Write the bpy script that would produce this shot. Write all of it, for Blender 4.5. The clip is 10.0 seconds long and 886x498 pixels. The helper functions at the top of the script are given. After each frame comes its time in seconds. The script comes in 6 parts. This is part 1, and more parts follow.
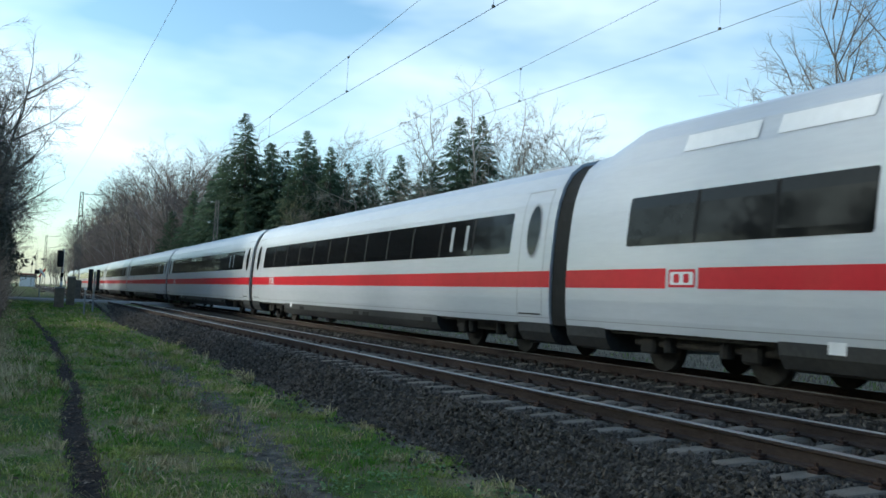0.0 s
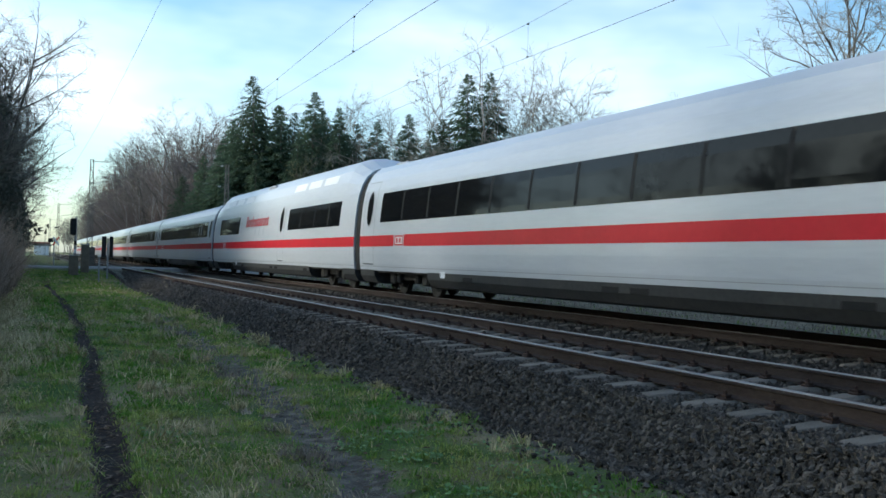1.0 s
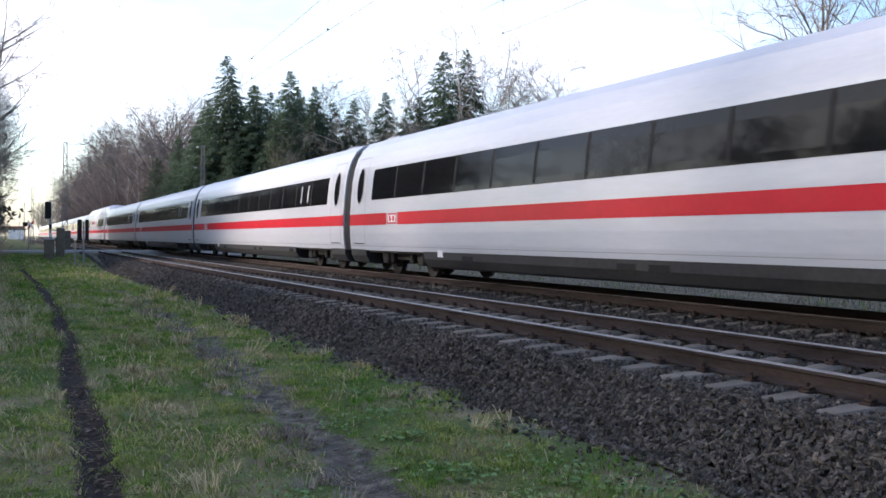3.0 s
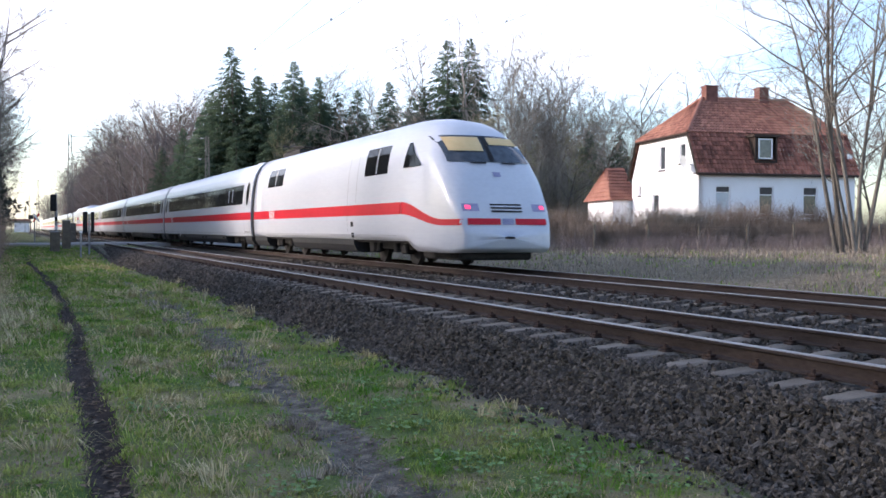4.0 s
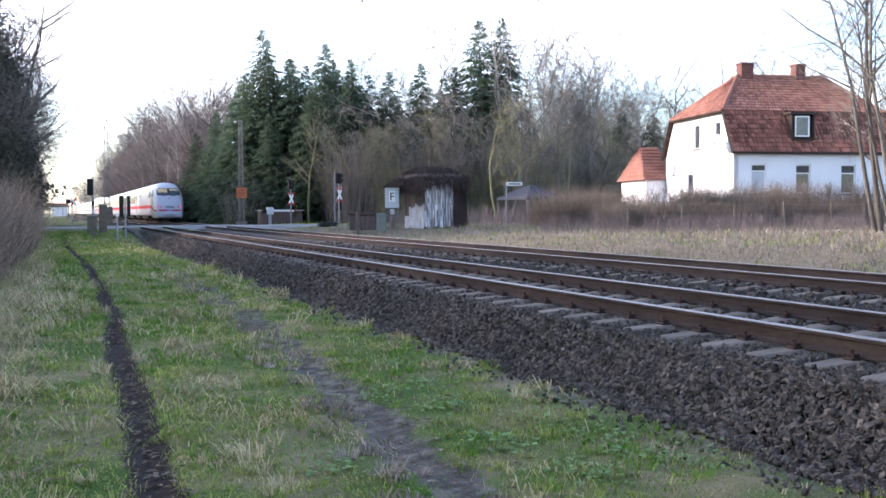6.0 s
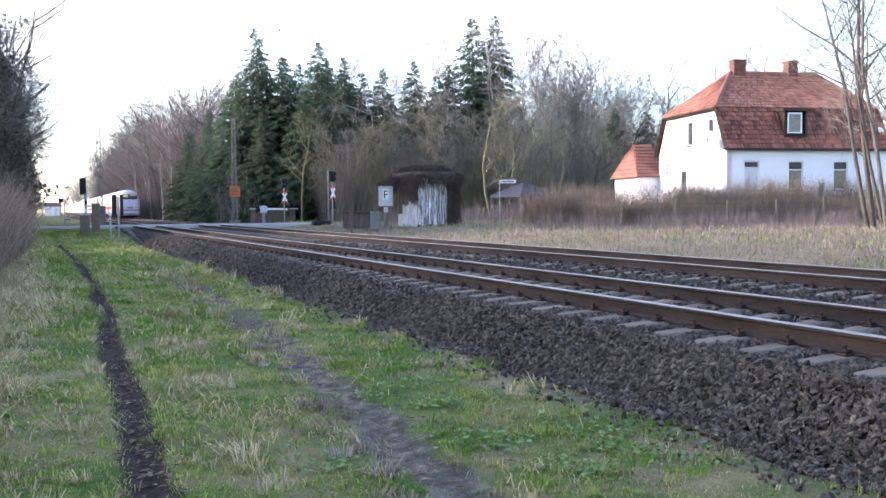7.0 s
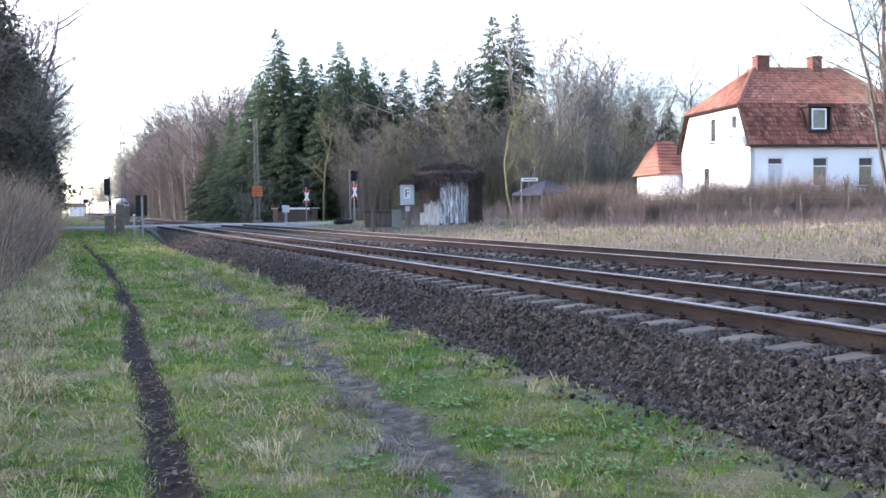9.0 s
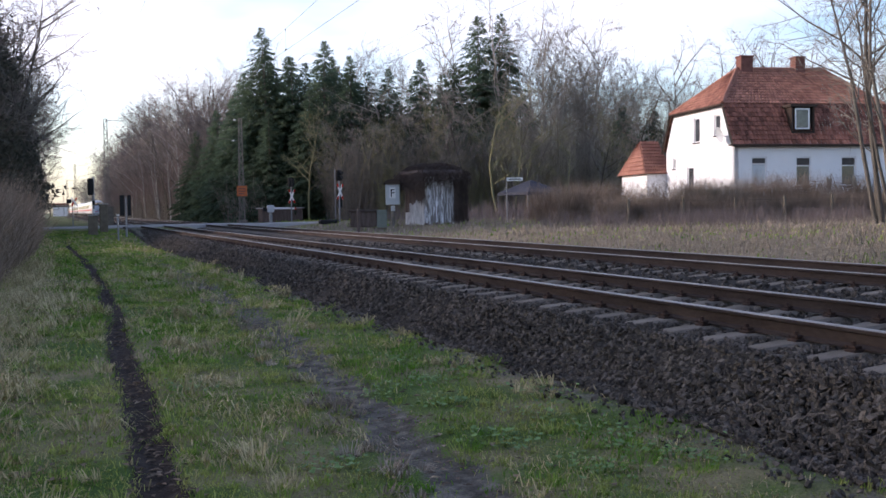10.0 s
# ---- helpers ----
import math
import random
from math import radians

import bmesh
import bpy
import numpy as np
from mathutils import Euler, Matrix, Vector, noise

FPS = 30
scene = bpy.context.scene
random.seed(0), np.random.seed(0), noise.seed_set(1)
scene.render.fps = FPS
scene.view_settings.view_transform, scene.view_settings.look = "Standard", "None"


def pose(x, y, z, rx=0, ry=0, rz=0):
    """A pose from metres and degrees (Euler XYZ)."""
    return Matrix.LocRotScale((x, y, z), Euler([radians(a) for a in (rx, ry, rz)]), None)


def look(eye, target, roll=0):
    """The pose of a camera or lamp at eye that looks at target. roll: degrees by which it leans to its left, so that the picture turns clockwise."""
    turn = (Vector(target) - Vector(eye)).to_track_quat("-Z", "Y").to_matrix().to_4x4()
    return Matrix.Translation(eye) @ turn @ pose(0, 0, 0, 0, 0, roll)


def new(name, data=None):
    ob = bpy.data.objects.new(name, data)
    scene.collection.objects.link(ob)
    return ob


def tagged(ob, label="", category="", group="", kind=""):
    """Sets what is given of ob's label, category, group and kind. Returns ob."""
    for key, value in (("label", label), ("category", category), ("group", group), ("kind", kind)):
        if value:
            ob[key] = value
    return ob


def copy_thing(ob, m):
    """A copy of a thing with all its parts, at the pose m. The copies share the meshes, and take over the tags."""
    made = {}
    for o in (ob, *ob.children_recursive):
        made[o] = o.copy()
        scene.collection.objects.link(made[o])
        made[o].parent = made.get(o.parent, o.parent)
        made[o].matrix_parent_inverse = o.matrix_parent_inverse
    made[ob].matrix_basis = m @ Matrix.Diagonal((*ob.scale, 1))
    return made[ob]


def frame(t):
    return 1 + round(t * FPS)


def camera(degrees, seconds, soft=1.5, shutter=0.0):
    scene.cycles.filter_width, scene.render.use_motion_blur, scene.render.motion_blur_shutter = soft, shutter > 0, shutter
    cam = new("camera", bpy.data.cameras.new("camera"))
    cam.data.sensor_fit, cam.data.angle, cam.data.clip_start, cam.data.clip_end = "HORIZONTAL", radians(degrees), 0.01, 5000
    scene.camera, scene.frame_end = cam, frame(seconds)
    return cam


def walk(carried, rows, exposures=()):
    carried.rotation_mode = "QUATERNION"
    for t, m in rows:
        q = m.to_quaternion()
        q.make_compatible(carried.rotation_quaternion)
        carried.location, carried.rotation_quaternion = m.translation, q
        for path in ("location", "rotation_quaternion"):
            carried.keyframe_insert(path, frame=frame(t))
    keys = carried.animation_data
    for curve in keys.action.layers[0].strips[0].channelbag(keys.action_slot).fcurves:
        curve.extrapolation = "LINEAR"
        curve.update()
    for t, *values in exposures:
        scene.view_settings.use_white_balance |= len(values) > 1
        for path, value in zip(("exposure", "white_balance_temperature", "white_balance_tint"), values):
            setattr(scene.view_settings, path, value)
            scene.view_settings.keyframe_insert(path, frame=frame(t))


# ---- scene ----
# Camera: stands on the grass path beside the line and turns a little.
# World: y runs along the tracks, x across them, z = 0 at the rail heads.
cam = camera(49.0, 10.0, soft=1.6, shutter=0.05)
EYE = (0.0, 0.0, 0.954)
# seconds, yaw, pitch, roll
TURNS = [
    (0.0, -23.66, 3.23, -2.88), (0.5, -23.17, 1.70, -2.53), (1.0, -22.94, 0.79, -1.57), (1.5, -23.11, 0.27, -1.19),
    (2.0, -23.72, 0.00, -1.00), (2.5, -24.03, -0.24, -0.80), (4.0, -23.90, -1.11, -0.22), (4.5, -22.54, -1.44, -0.05),
    (5.0, -22.16, -1.81, 0.12), (5.5, -21.85, -2.09, 0.13), (7.0, -22.36, -2.34, 0.43), (7.5, -22.25, -2.36, 0.51),
    (8.0, -21.50, -2.37, 0.63), (8.5, -21.19, -2.39, 0.66), (9.0, -21.09, -2.41, 0.73), (9.5, -21.43, -2.45, 0.72),
    (10.0, -21.95, -2.44, 0.78)]
EXPOSURES = [(0.0, 0.38, 6050, 2), (0.5, 0.38, 5550, -3), (1.0, 0.45, 6050, 5), (1.5, 0.58, 6250, 12), (2.5, 0.85, 6500, 22), (4.0, 1.13, 6550, 25), (4.5, 1.2, 6550, 25),
             (5.5, 1.52, 6550, 27), (7.0, 1.87, 6550, 28), (9.0, 1.95, 6550, 28), (9.6, 1.9, 6550, 28), (9.8, 1.4, 6550, 26), (10.0, 0.72, 6750, 30)]
walk(cam, [(t, pose(*EYE, 90 + p, r, w)) for t, w, p, r in TURNS], EXPOSURES)

# ---- light: bright hazy winter sky, low veiled sun ahead beyond the wood ----
SUN_AZ, SUN_EL = radians(-62), radians(18)      # from the track's direction, to the left
world = bpy.data.worlds.new("sky")
scene.world = world
world.use_nodes = True
wn, wl = world.node_tree.nodes, world.node_tree.links
wn.clear()
w_out = wn.new("ShaderNodeOutputWorld")
w_bg = wn.new("ShaderNodeBackground")
w_sky = wn.new("ShaderNodeTexSky")
w_sky.sky_type = "NISHITA"
w_sky.sun_disc = False
w_sky.sun_elevation = SUN_EL
w_sky.sun_rotation = SUN_AZ
w_sky.air_density, w_sky.dust_density, w_sky.ozone_density = 1.0, 1.5, 1.0
w_co = wn.new("ShaderNodeTexCoord")
w_map = wn.new("ShaderNodeMapping")
w_map.inputs["Scale"].default_value = (1.0, 1.0, 3.0)
w_no = wn.new("ShaderNodeTexNoise")
w_no.inputs["Scale"].default_value, w_no.inputs["Detail"].default_value = 1.6, 5
w_ramp = wn.new("ShaderNodeValToRGB")
w_ramp.color_ramp.elements[0].position, w_ramp.color_ramp.elements[1].position = 0.54, 0.85
w_mix = wn.new("ShaderNodeMixRGB")
w_mix.inputs["Color2"].default_value = (8.5, 8.9, 9.3, 1)     # lit cloud
w_bg.inputs["Strength"].default_value = 0.15
wl.new(w_co.outputs["Generated"], w_map.inputs["Vector"])
wl.new(w_map.outputs["Vector"], w_no.inputs["Vector"])
wl.new(w_no.outputs["Fac"], w_ramp.inputs["Fac"])
wl.new(w_ramp.outputs["Color"], w_mix.inputs["Fac"])
w_haze = wn.new("ShaderNodeMixRGB")       # thin bright haze over the blue
w_haze.blend_type, w_haze.inputs["Fac"].default_value = "MULTIPLY", 1.0
w_haze.inputs["Color2"].default_value = (1.0, 1.2, 1.3, 1)
wl.new(w_sky.outputs["Color"], w_haze.inputs["Color1"])
wl.new(w_haze.outputs["Color"], w_mix.inputs["Color1"])
wl.new(w_mix.outputs["Color"], w_bg.inputs["Color"])
wl.new(w_bg.outputs["Background"], w_out.inputs["Surface"])
sun = new("sun", bpy.data.lights.new("sun", "SUN"))
sun.data.energy, sun.data.angle, sun.data.color = 2.0, radians(6), (1.0, 0.93, 0.82)
S_DIR = Vector((math.sin(SUN_AZ) * math.cos(SUN_EL), math.cos(SUN_AZ) * math.cos(SUN_EL), math.sin(SUN_EL)))
sun.matrix_world = look(S_DIR * 200, (0, 0, 0))


# ---- materials ----
def mat(name, a, b, rough=0.8, scale=6.0, fine=60.0, bump=0.3, metal=0.0, spread=0.0, stretch=(1, 1, 1), mid=(0.35, 0.7), coat=0.0, island=False, spec=0.15):
    """A surface that wanders between colours a and b at two scales, with fine relief; spread: change from piece to piece."""
    m = bpy.data.materials.new(name)
    m.use_nodes = True
    nt = m.node_tree
    n, l = nt.nodes, nt.links
    bs = n["Principled BSDF"]
    co = n.new("ShaderNodeTexCoord")
    mp = n.new("ShaderNodeMapping")
    mp.inputs["Scale"].default_value = stretch
    l.new(co.outputs["Object"], mp.inputs["Vector"])
    n1, n2 = n.new("ShaderNodeTexNoise"), n.new("ShaderNodeTexNoise")
    for t, s, d in ((n1, scale, 4), (n2, fine, 3)):
        t.inputs["Scale"].default_value, t.inputs["Detail"].default_value = s, d
        l.new(mp.outputs["Vector"], t.inputs["Vector"])
    mixf = n.new("ShaderNodeMath")
    mixf.operation = "MULTIPLY_ADD"
    mixf.inputs[1].default_value = 0.45
    l.new(n2.outputs["Fac"], mixf.inputs[0])
    half = n.new("ShaderNodeMath")
    half.operation = "MULTIPLY"
    half.inputs[1].default_value = 0.55
    l.new(n1.outputs["Fac"], half.inputs[0])
    l.new(half.outputs[0], mixf.inputs[2])
    rp = n.new("ShaderNodeValToRGB")
    rp.color_ramp.elements[0].position, rp.color_ramp.elements[1].position = mid
    rp.color_ramp.elements[0].color, rp.color_ramp.elements[1].color = (*a, 1), (*b, 1)
    l.new(mixf.outputs[0], rp.inputs["Fac"])
    col = rp.outputs["Color"]
    if spread:
        src = n.new("ShaderNodeNewGeometry") if island else n.new("ShaderNodeObjectInfo")
        ma = n.new("ShaderNodeMapRange")
        ma.inputs["To Min"].default_value, ma.inputs["To Max"].default_value = 1 - spread, 1 + spread
        l.new(src.outputs["Random Per Island" if island else "Random"], ma.inputs["Value"])
        hs = n.new("ShaderNodeHueSaturation")
        l.new(ma.outputs["Result"], hs.inputs["Value"])
        l.new(col, hs.inputs["Color"])
        col = hs.outputs["Color"]
    l.new(col, bs.inputs["Base Color"])
    bs.inputs["Roughness"].default_value, bs.inputs["Metallic"].default_value = rough, metal
    bs.inputs["Specular IOR Level"].default_value = spec
    bs.inputs["Coat Weight"].default_value = coat
    if bump:
        bp = n.new("ShaderNodeBump")
        bp.inputs["Strength"].default_value, bp.inputs["Distance"].default_value = bump, 0.02
        l.new(mixf.outputs[0], bp.inputs["Height"])
        l.new(bp.outputs["Normal"], bs.inputs["Normal"])
    return m


def glow(name, colour, strength):
    m = mat(name, colour, colour, 0.3, bump=0)
    bs = m.node_tree.nodes["Principled BSDF"]
    bs.inputs["Emission Color"].default_value, bs.inputs["Emission Strength"].default_value = (*colour, 1), strength
    return m


def leafy(m, share):
    """Lets part of the light pass through thin leaves and needles."""
    n, l = m.node_tree.nodes, m.node_tree.links
    bs, out = n["Principled BSDF"], n["Material Output"]
    tl, mx = n.new("ShaderNodeBsdfTranslucent"), n.new("ShaderNodeMixShader")
    l.new(bs.inputs["Base Color"].links[0].from_socket, tl.inputs["Color"])
    mx.inputs[0].default_value = share
    l.new(bs.outputs["BSDF"], mx.inputs[1])
    l.new(tl.outputs["BSDF"], mx.inputs[2])
    l.new(mx.outputs["Shader"], out.inputs["Surface"])
    return m


M_WHITE = mat("train_paint_light_grey", (0.45, 0.47, 0.515), (0.52, 0.54, 0.58), 0.32, 0.7, 9, 0.01, spec=0.4, stretch=(1, 0.25, 2), coat=0.15)
M_RED = mat("train_paint_red", (0.47, 0.006, 0.020), (0.55, 0.012, 0.028), 0.42, 1.2, 9, 0.01, coat=0.03, spec=0.18)
M_LOGO_SHEEN = mat("emblem_and_sky_sheen_white", (0.72, 0.72, 0.74), (0.8, 0.8, 0.82), 0.4, bump=0)
M_TINT = mat("tinted_window_band", (0.006, 0.007, 0.008), (0.012, 0.012, 0.013), 0.05, 0.6, 8, 0.01, spec=0.12)
M_UNDER = mat("underframe_dirt_grey", (0.020, 0.020, 0.021), (0.05, 0.046, 0.043), 0.75, 1.5, 14, 0.2)
M_SKIRT = mat("skirt_grey", (0.030, 0.031, 0.034), (0.06, 0.06, 0.06), 0.5, 1.0, 12, 0.05)
M_RUBBER = mat("gangway_rubber", (0.012, 0.012, 0.013), (0.022, 0.022, 0.022), 0.75, 4, 30, 0.1)
M_SEAM = mat("panel_seam_grey", (0.30, 0.31, 0.33), (0.36, 0.37, 0.39), 0.5, bump=0)
M_ROOFGREY = mat("roof_hatch_grey", (0.32, 0.33, 0.35), (0.42, 0.43, 0.45), 0.5, 2, 20, 0.05)
M_BLIND = mat("cab_sun_blind", (0.62, 0.42, 0.2), (0.7, 0.5, 0.26), 0.7, 3, 20, 0.05)
M_LAMP = glow("tail_lamp_lit", (0.9, 0.05, 0.12), 1.2)
M_LENS = mat("lamp_lens_violet_grey", (0.22, 0.22, 0.34), (0.35, 0.33, 0.45), 0.15, 4, 20, 0)
M_STEEL = mat("rail_head_polished", (0.20, 0.18, 0.17), (0.36, 0.34, 0.33), 0.42, 3, 40, 0.03, metal=0.5, stretch=(8, 0.2, 8))
M_RUST = mat("rail_rust", (0.030, 0.022, 0.020), (0.066, 0.050, 0.045), 0.9, 4, 50, 0.25, stretch=(1, 0.3, 1), spec=0.15)
M_CLIP = mat("rail_clip_rust", (0.035, 0.022, 0.018), (0.08, 0.05, 0.04), 0.8, 12, 60, 0.2)
M_SLEEPER = mat("sleeper_concrete", (0.13, 0.108, 0.088), (0.25, 0.215, 0.18), 0.95, 5, 60, 0.35, spread=0.15, spec=0.1)
M_STONE = mat("ballast_stone", (0.042, 0.036, 0.031), (0.155, 0.135, 0.118), 0.9, 14, 90, 0.4, spread=0.55, island=True, spec=0.1)
M_BALLAST = mat("ballast_fines", (0.028, 0.025, 0.023), (0.075, 0.067, 0.06), 0.95, 22, 60, 0.9, spec=0.05)
M_ROAD = mat("road_concrete", (0.27, 0.26, 0.25), (0.38, 0.37, 0.36), 0.95, 1.5, 40, 0.2, spec=0.1)
M_BARK = mat("bark_grey_brown", (0.075, 0.065, 0.055), (0.19, 0.17, 0.145), 0.95, 5, 40, 0.5, spread=0.25, stretch=(1, 1, 0.3))
M_TWIG = mat("bare_twigs_brown", (0.155, 0.135, 0.112), (0.31, 0.275, 0.235), 0.95, 3, 30, 0, spread=0.25)
M_TWIGPALE = mat("bare_twigs_pale", (0.22, 0.195, 0.165), (0.38, 0.345, 0.30), 0.95, 3, 30, 0, spread=0.2)
M_TWIGRED = mat("bare_twigs_red_brown", (0.14, 0.108, 0.10), (0.27, 0.215, 0.20), 0.95, 3, 30, 0, spread=0.2)
M_OLIVE = mat("bare_twigs_mossy", (0.15, 0.145, 0.075), (0.29, 0.265, 0.15), 0.95, 3, 30, 0, spread=0.2)
M_BIRCH = mat("birch_bark_white", (0.16, 0.15, 0.14), (0.62, 0.60, 0.56), 0.8, 5, 20, 0.2, stretch=(1, 1, 2.5))
M_SPRUCE = leafy(mat("spruce_needles", (0.055, 0.092, 0.062), (0.12, 0.165, 0.10), 0.8, 0.5, 6, 0, spread=0.3), 0.5)
M_PINE = leafy(mat("pine_needles", (0.065, 0.066, 0.052), (0.13, 0.128, 0.10), 0.85, 0.9, 9, 0, spread=0.3), 0.45)
M_IVY = mat("ivy_dark_green", (0.014, 0.026, 0.012), (0.045, 0.065, 0.03), 0.7, 2, 14, 0.3, spread=0.3)
M_GRASS = leafy(mat("grass_blades", (0.09, 0.215, 0.022), (0.33, 0.345, 0.105), 0.8, 1.1, 7, 0, spread=0.4, island=True, mid=(0.42, 0.60), spec=0.12), 0.25)
M_STRAW = mat("dry_grass_blades", (0.30, 0.24, 0.12), (0.60, 0.50, 0.30), 0.9, 0.8, 12, 0, spread=0.35, island=True, spec=0.1)
M_VERGE = mat("withered_grass_grey_brown", (0.16, 0.128, 0.10), (0.40, 0.335, 0.265), 0.95, 0.5, 6, 0, spread=0.4, island=True, spec=0.1)
M_BRAMBLE = mat("bramble_stems_brown", (0.17, 0.125, 0.095), (0.34, 0.26, 0.20), 0.95, 0.7, 12, 0, spread=0.3, island=True, spec=0.1)
M_WEED = mat("clover_leaves", (0.09, 0.17, 0.05), (0.2, 0.3, 0.12), 0.7, 3, 20, 0, spread=0.25, island=True)
M_LEAF = mat("dead_leaves", (0.055, 0.034, 0.022), (0.27, 0.20, 0.15), 0.9, 3, 20, 0, spread=0.6, island=True)
M_PLASTER = mat("white_render", (0.74, 0.75, 0.76), (0.83, 0.83, 0.83), 0.9, 0.8, 40, 0.15)
M_PLINTH = mat("plinth_grey", (0.3, 0.3, 0.3), (0.42, 0.41, 0.4), 0.9, 2, 30, 0.2)
M_TILE = mat("clay_roof_tile", (0.22, 0.095, 0.068), (0.42, 0.20, 0.145), 0.8, 0.9, 20, 0.2, spread=0.3, island=True)
M_TILEDARK = mat("clay_roof_tile_dark", (0.10, 0.042, 0.034), (0.40, 0.16, 0.11), 0.8, 0.8, 20, 0.2, spread=0.4, island=True)
M_BRICK = mat("chimney_brick", (0.12, 0.055, 0.045), (0.21, 0.10, 0.085), 0.9, 3, 30, 0.3)
M_FASCIA = mat("fascia_dark", (0.035, 0.025, 0.02), (0.07, 0.05, 0.04), 0.7, 3, 30, 0.1)
M_FRAME = mat("window_frame_white", (0.72, 0.72, 0.72), (0.8, 0.8, 0.8), 0.5, 3, 30, 0)
M_BLINDW = mat("roller_blind_grey", (0.055, 0.05, 0.048), (0.10, 0.095, 0.09), 0.7, 3, 30, 0.1)
M_PANE = mat("window_glass_dark", (0.03, 0.035, 0.04), (0.09, 0.10, 0.11), 0.05, 1.2, 6, 0, spec=0.7)
# pale blue base colour stands for sky mirrored in the pane
M_PANESKY = mat("window_glass_sky_tint", (0.35, 0.42, 0.5), (0.5, 0.56, 0.62), 0.08, 1.2, 6, 0, spec=0.7)
M_WOOD = mat("weathered_boards", (0.14, 0.12, 0.11), (0.66, 0.66, 0.68), 0.9, 2, 14, 0.4, spread=0.3, stretch=(6, 6, 0.7), mid=(0.45, 0.58))
M_WOODDARK = mat("old_dark_boards", (0.085, 0.06, 0.052), (0.19, 0.145, 0.13), 0.9, 2, 14, 0.4, spread=0.3, stretch=(6, 6, 0.7))
M_THATCH = mat("brushwood_dark_brown", (0.075, 0.055, 0.05), (0.17, 0.13, 0.115), 0.95, 3, 30, 0, spread=0.3)
M_FELT = mat("whitewash_flaking", (0.36, 0.36, 0.37), (0.8, 0.8, 0.8), 0.85, 3, 18, 0.3, stretch=(2, 2, 0.6), spread=0.15)
M_GALV = mat("galvanised_steel", (0.22, 0.225, 0.23), (0.36, 0.36, 0.36), 0.55, 3, 30, 0.05, metal=0.5)
M_MAST = mat("mast_steel_weathered", (0.15, 0.135, 0.12), (0.28, 0.25, 0.22), 0.75, 3, 30, 0.15, metal=0.2)
M_WIRE = mat("copper_wire_dark", (0.06, 0.065, 0.06), (0.1, 0.1, 0.09), 0.6, 3, 30, 0, metal=0.4)
M_BLACK = mat("signal_black", (0.012, 0.012, 0.013), (0.025, 0.025, 0.025), 0.6, 3, 30, 0.05)
M_SIGNRED = mat("sign_red", (0.45, 0.03, 0.02), (0.55, 0.05, 0.03), 0.6, 3, 30, 0)
M_SIGNORANGE = mat("notice_board_orange", (0.42, 0.11, 0.04), (0.55, 0.17, 0.07), 0.7, 6, 40, 0)
M_SIGNWHITE = mat("sign_white", (0.68, 0.68, 0.66), (0.78, 0.78, 0.76), 0.6, 4, 30, 0)
M_BOX = mat("call_box_grey", (0.42, 0.45, 0.46), (0.55, 0.57, 0.58), 0.6, 3, 30, 0.05)
M_CABINET = mat("cabinet_grey_green", (0.13, 0.15, 0.13), (0.2, 0.22, 0.19), 0.7, 3, 30, 0.05)
M_GAZEBO = mat("gazebo_cloth_slate", (0.045, 0.05, 0.068), (0.075, 0.08, 0.10), 0.8, 3, 30, 0.05)
M_CARPAINT = mat("car_paint_silver", (0.45, 0.47, 0.5), (0.52, 0.54, 0.56), 0.3, 3, 30, 0, spec=0.4, metal=0.4, coat=0.5)
M_POST = mat("fence_post_wood", (0.10, 0.08, 0.06), (0.2, 0.17, 0.13), 0.9, 4, 30, 0.3)


# ---- mesh helpers ----
rng = np.random.default_rng(7)


def link(name, verts, faces, mats, parent=None, label="", index=None, smooth=False):
    me = bpy.data.meshes.new(name)
    me.from_pydata([tuple(v) for v in np.asarray(verts, float).tolist()], [], [tuple(f) for f in faces])
    for m in (mats if isinstance(mats, (list, tuple)) else [mats]):
        me.materials.append(m)
    if index is not None:
        me.polygons.foreach_set("material_index", np.asarray(index, np.int32))
    if smooth:
        me.polygons.foreach_set("use_smooth", np.ones(len(me.polygons), bool))
    me.update()
    ob = new(name, me)
    if parent is not None:
        ob.parent = parent
    if label:
        ob["label"] = label
    return ob


def part(name, bm, material, parent, label="", smooth=False):
    """Links a bmesh as one mesh object under a thing or a part."""
    me = bpy.data.meshes.new(name)
    bmesh.ops.recalc_face_normals(bm, faces=bm.faces[:])
    for f in bm.faces:
        f.smooth = smooth
    bm.to_mesh(me)
    bm.free()
    me.materials.append(material)
    ob = new(name, me)
    ob.parent = parent
    if label:
        ob["label"] = label
    return ob


def thing(name, m, label, category, group="", kind=""):
    ob = new(name)
    ob.matrix_basis = m
    return tagged(ob, label, category, group, kind)


def box(bm, x0, x1, y0, y1, z0, z1, bevel=0.0, m=None):
    """Adds a box with bevelled edges to bm."""
    r = bmesh.ops.create_cube(bm, size=1)
    vs = r["verts"]
    for v in vs:
        v.co = Vector(((x0 + x1) / 2 + v.co.x * (x1 - x0), (y0 + y1) / 2 + v.co.y * (y1 - y0), (z0 + z1) / 2 + v.co.z * (z1 - z0)))
        if m is not None:
            v.co = m @ v.co
    if bevel:
        es = list({e for v in vs for e in v.link_edges})
        bmesh.ops.bevel(bm, geom=es, offset=bevel, segments=1, affect="EDGES", profile=0.5)
    return bm


def boxes(*rows, bevel=0.0, m=None):
    bm = bmesh.new()
    for r in rows:
        box(bm, *r, bevel=bevel, m=m)
    return bm


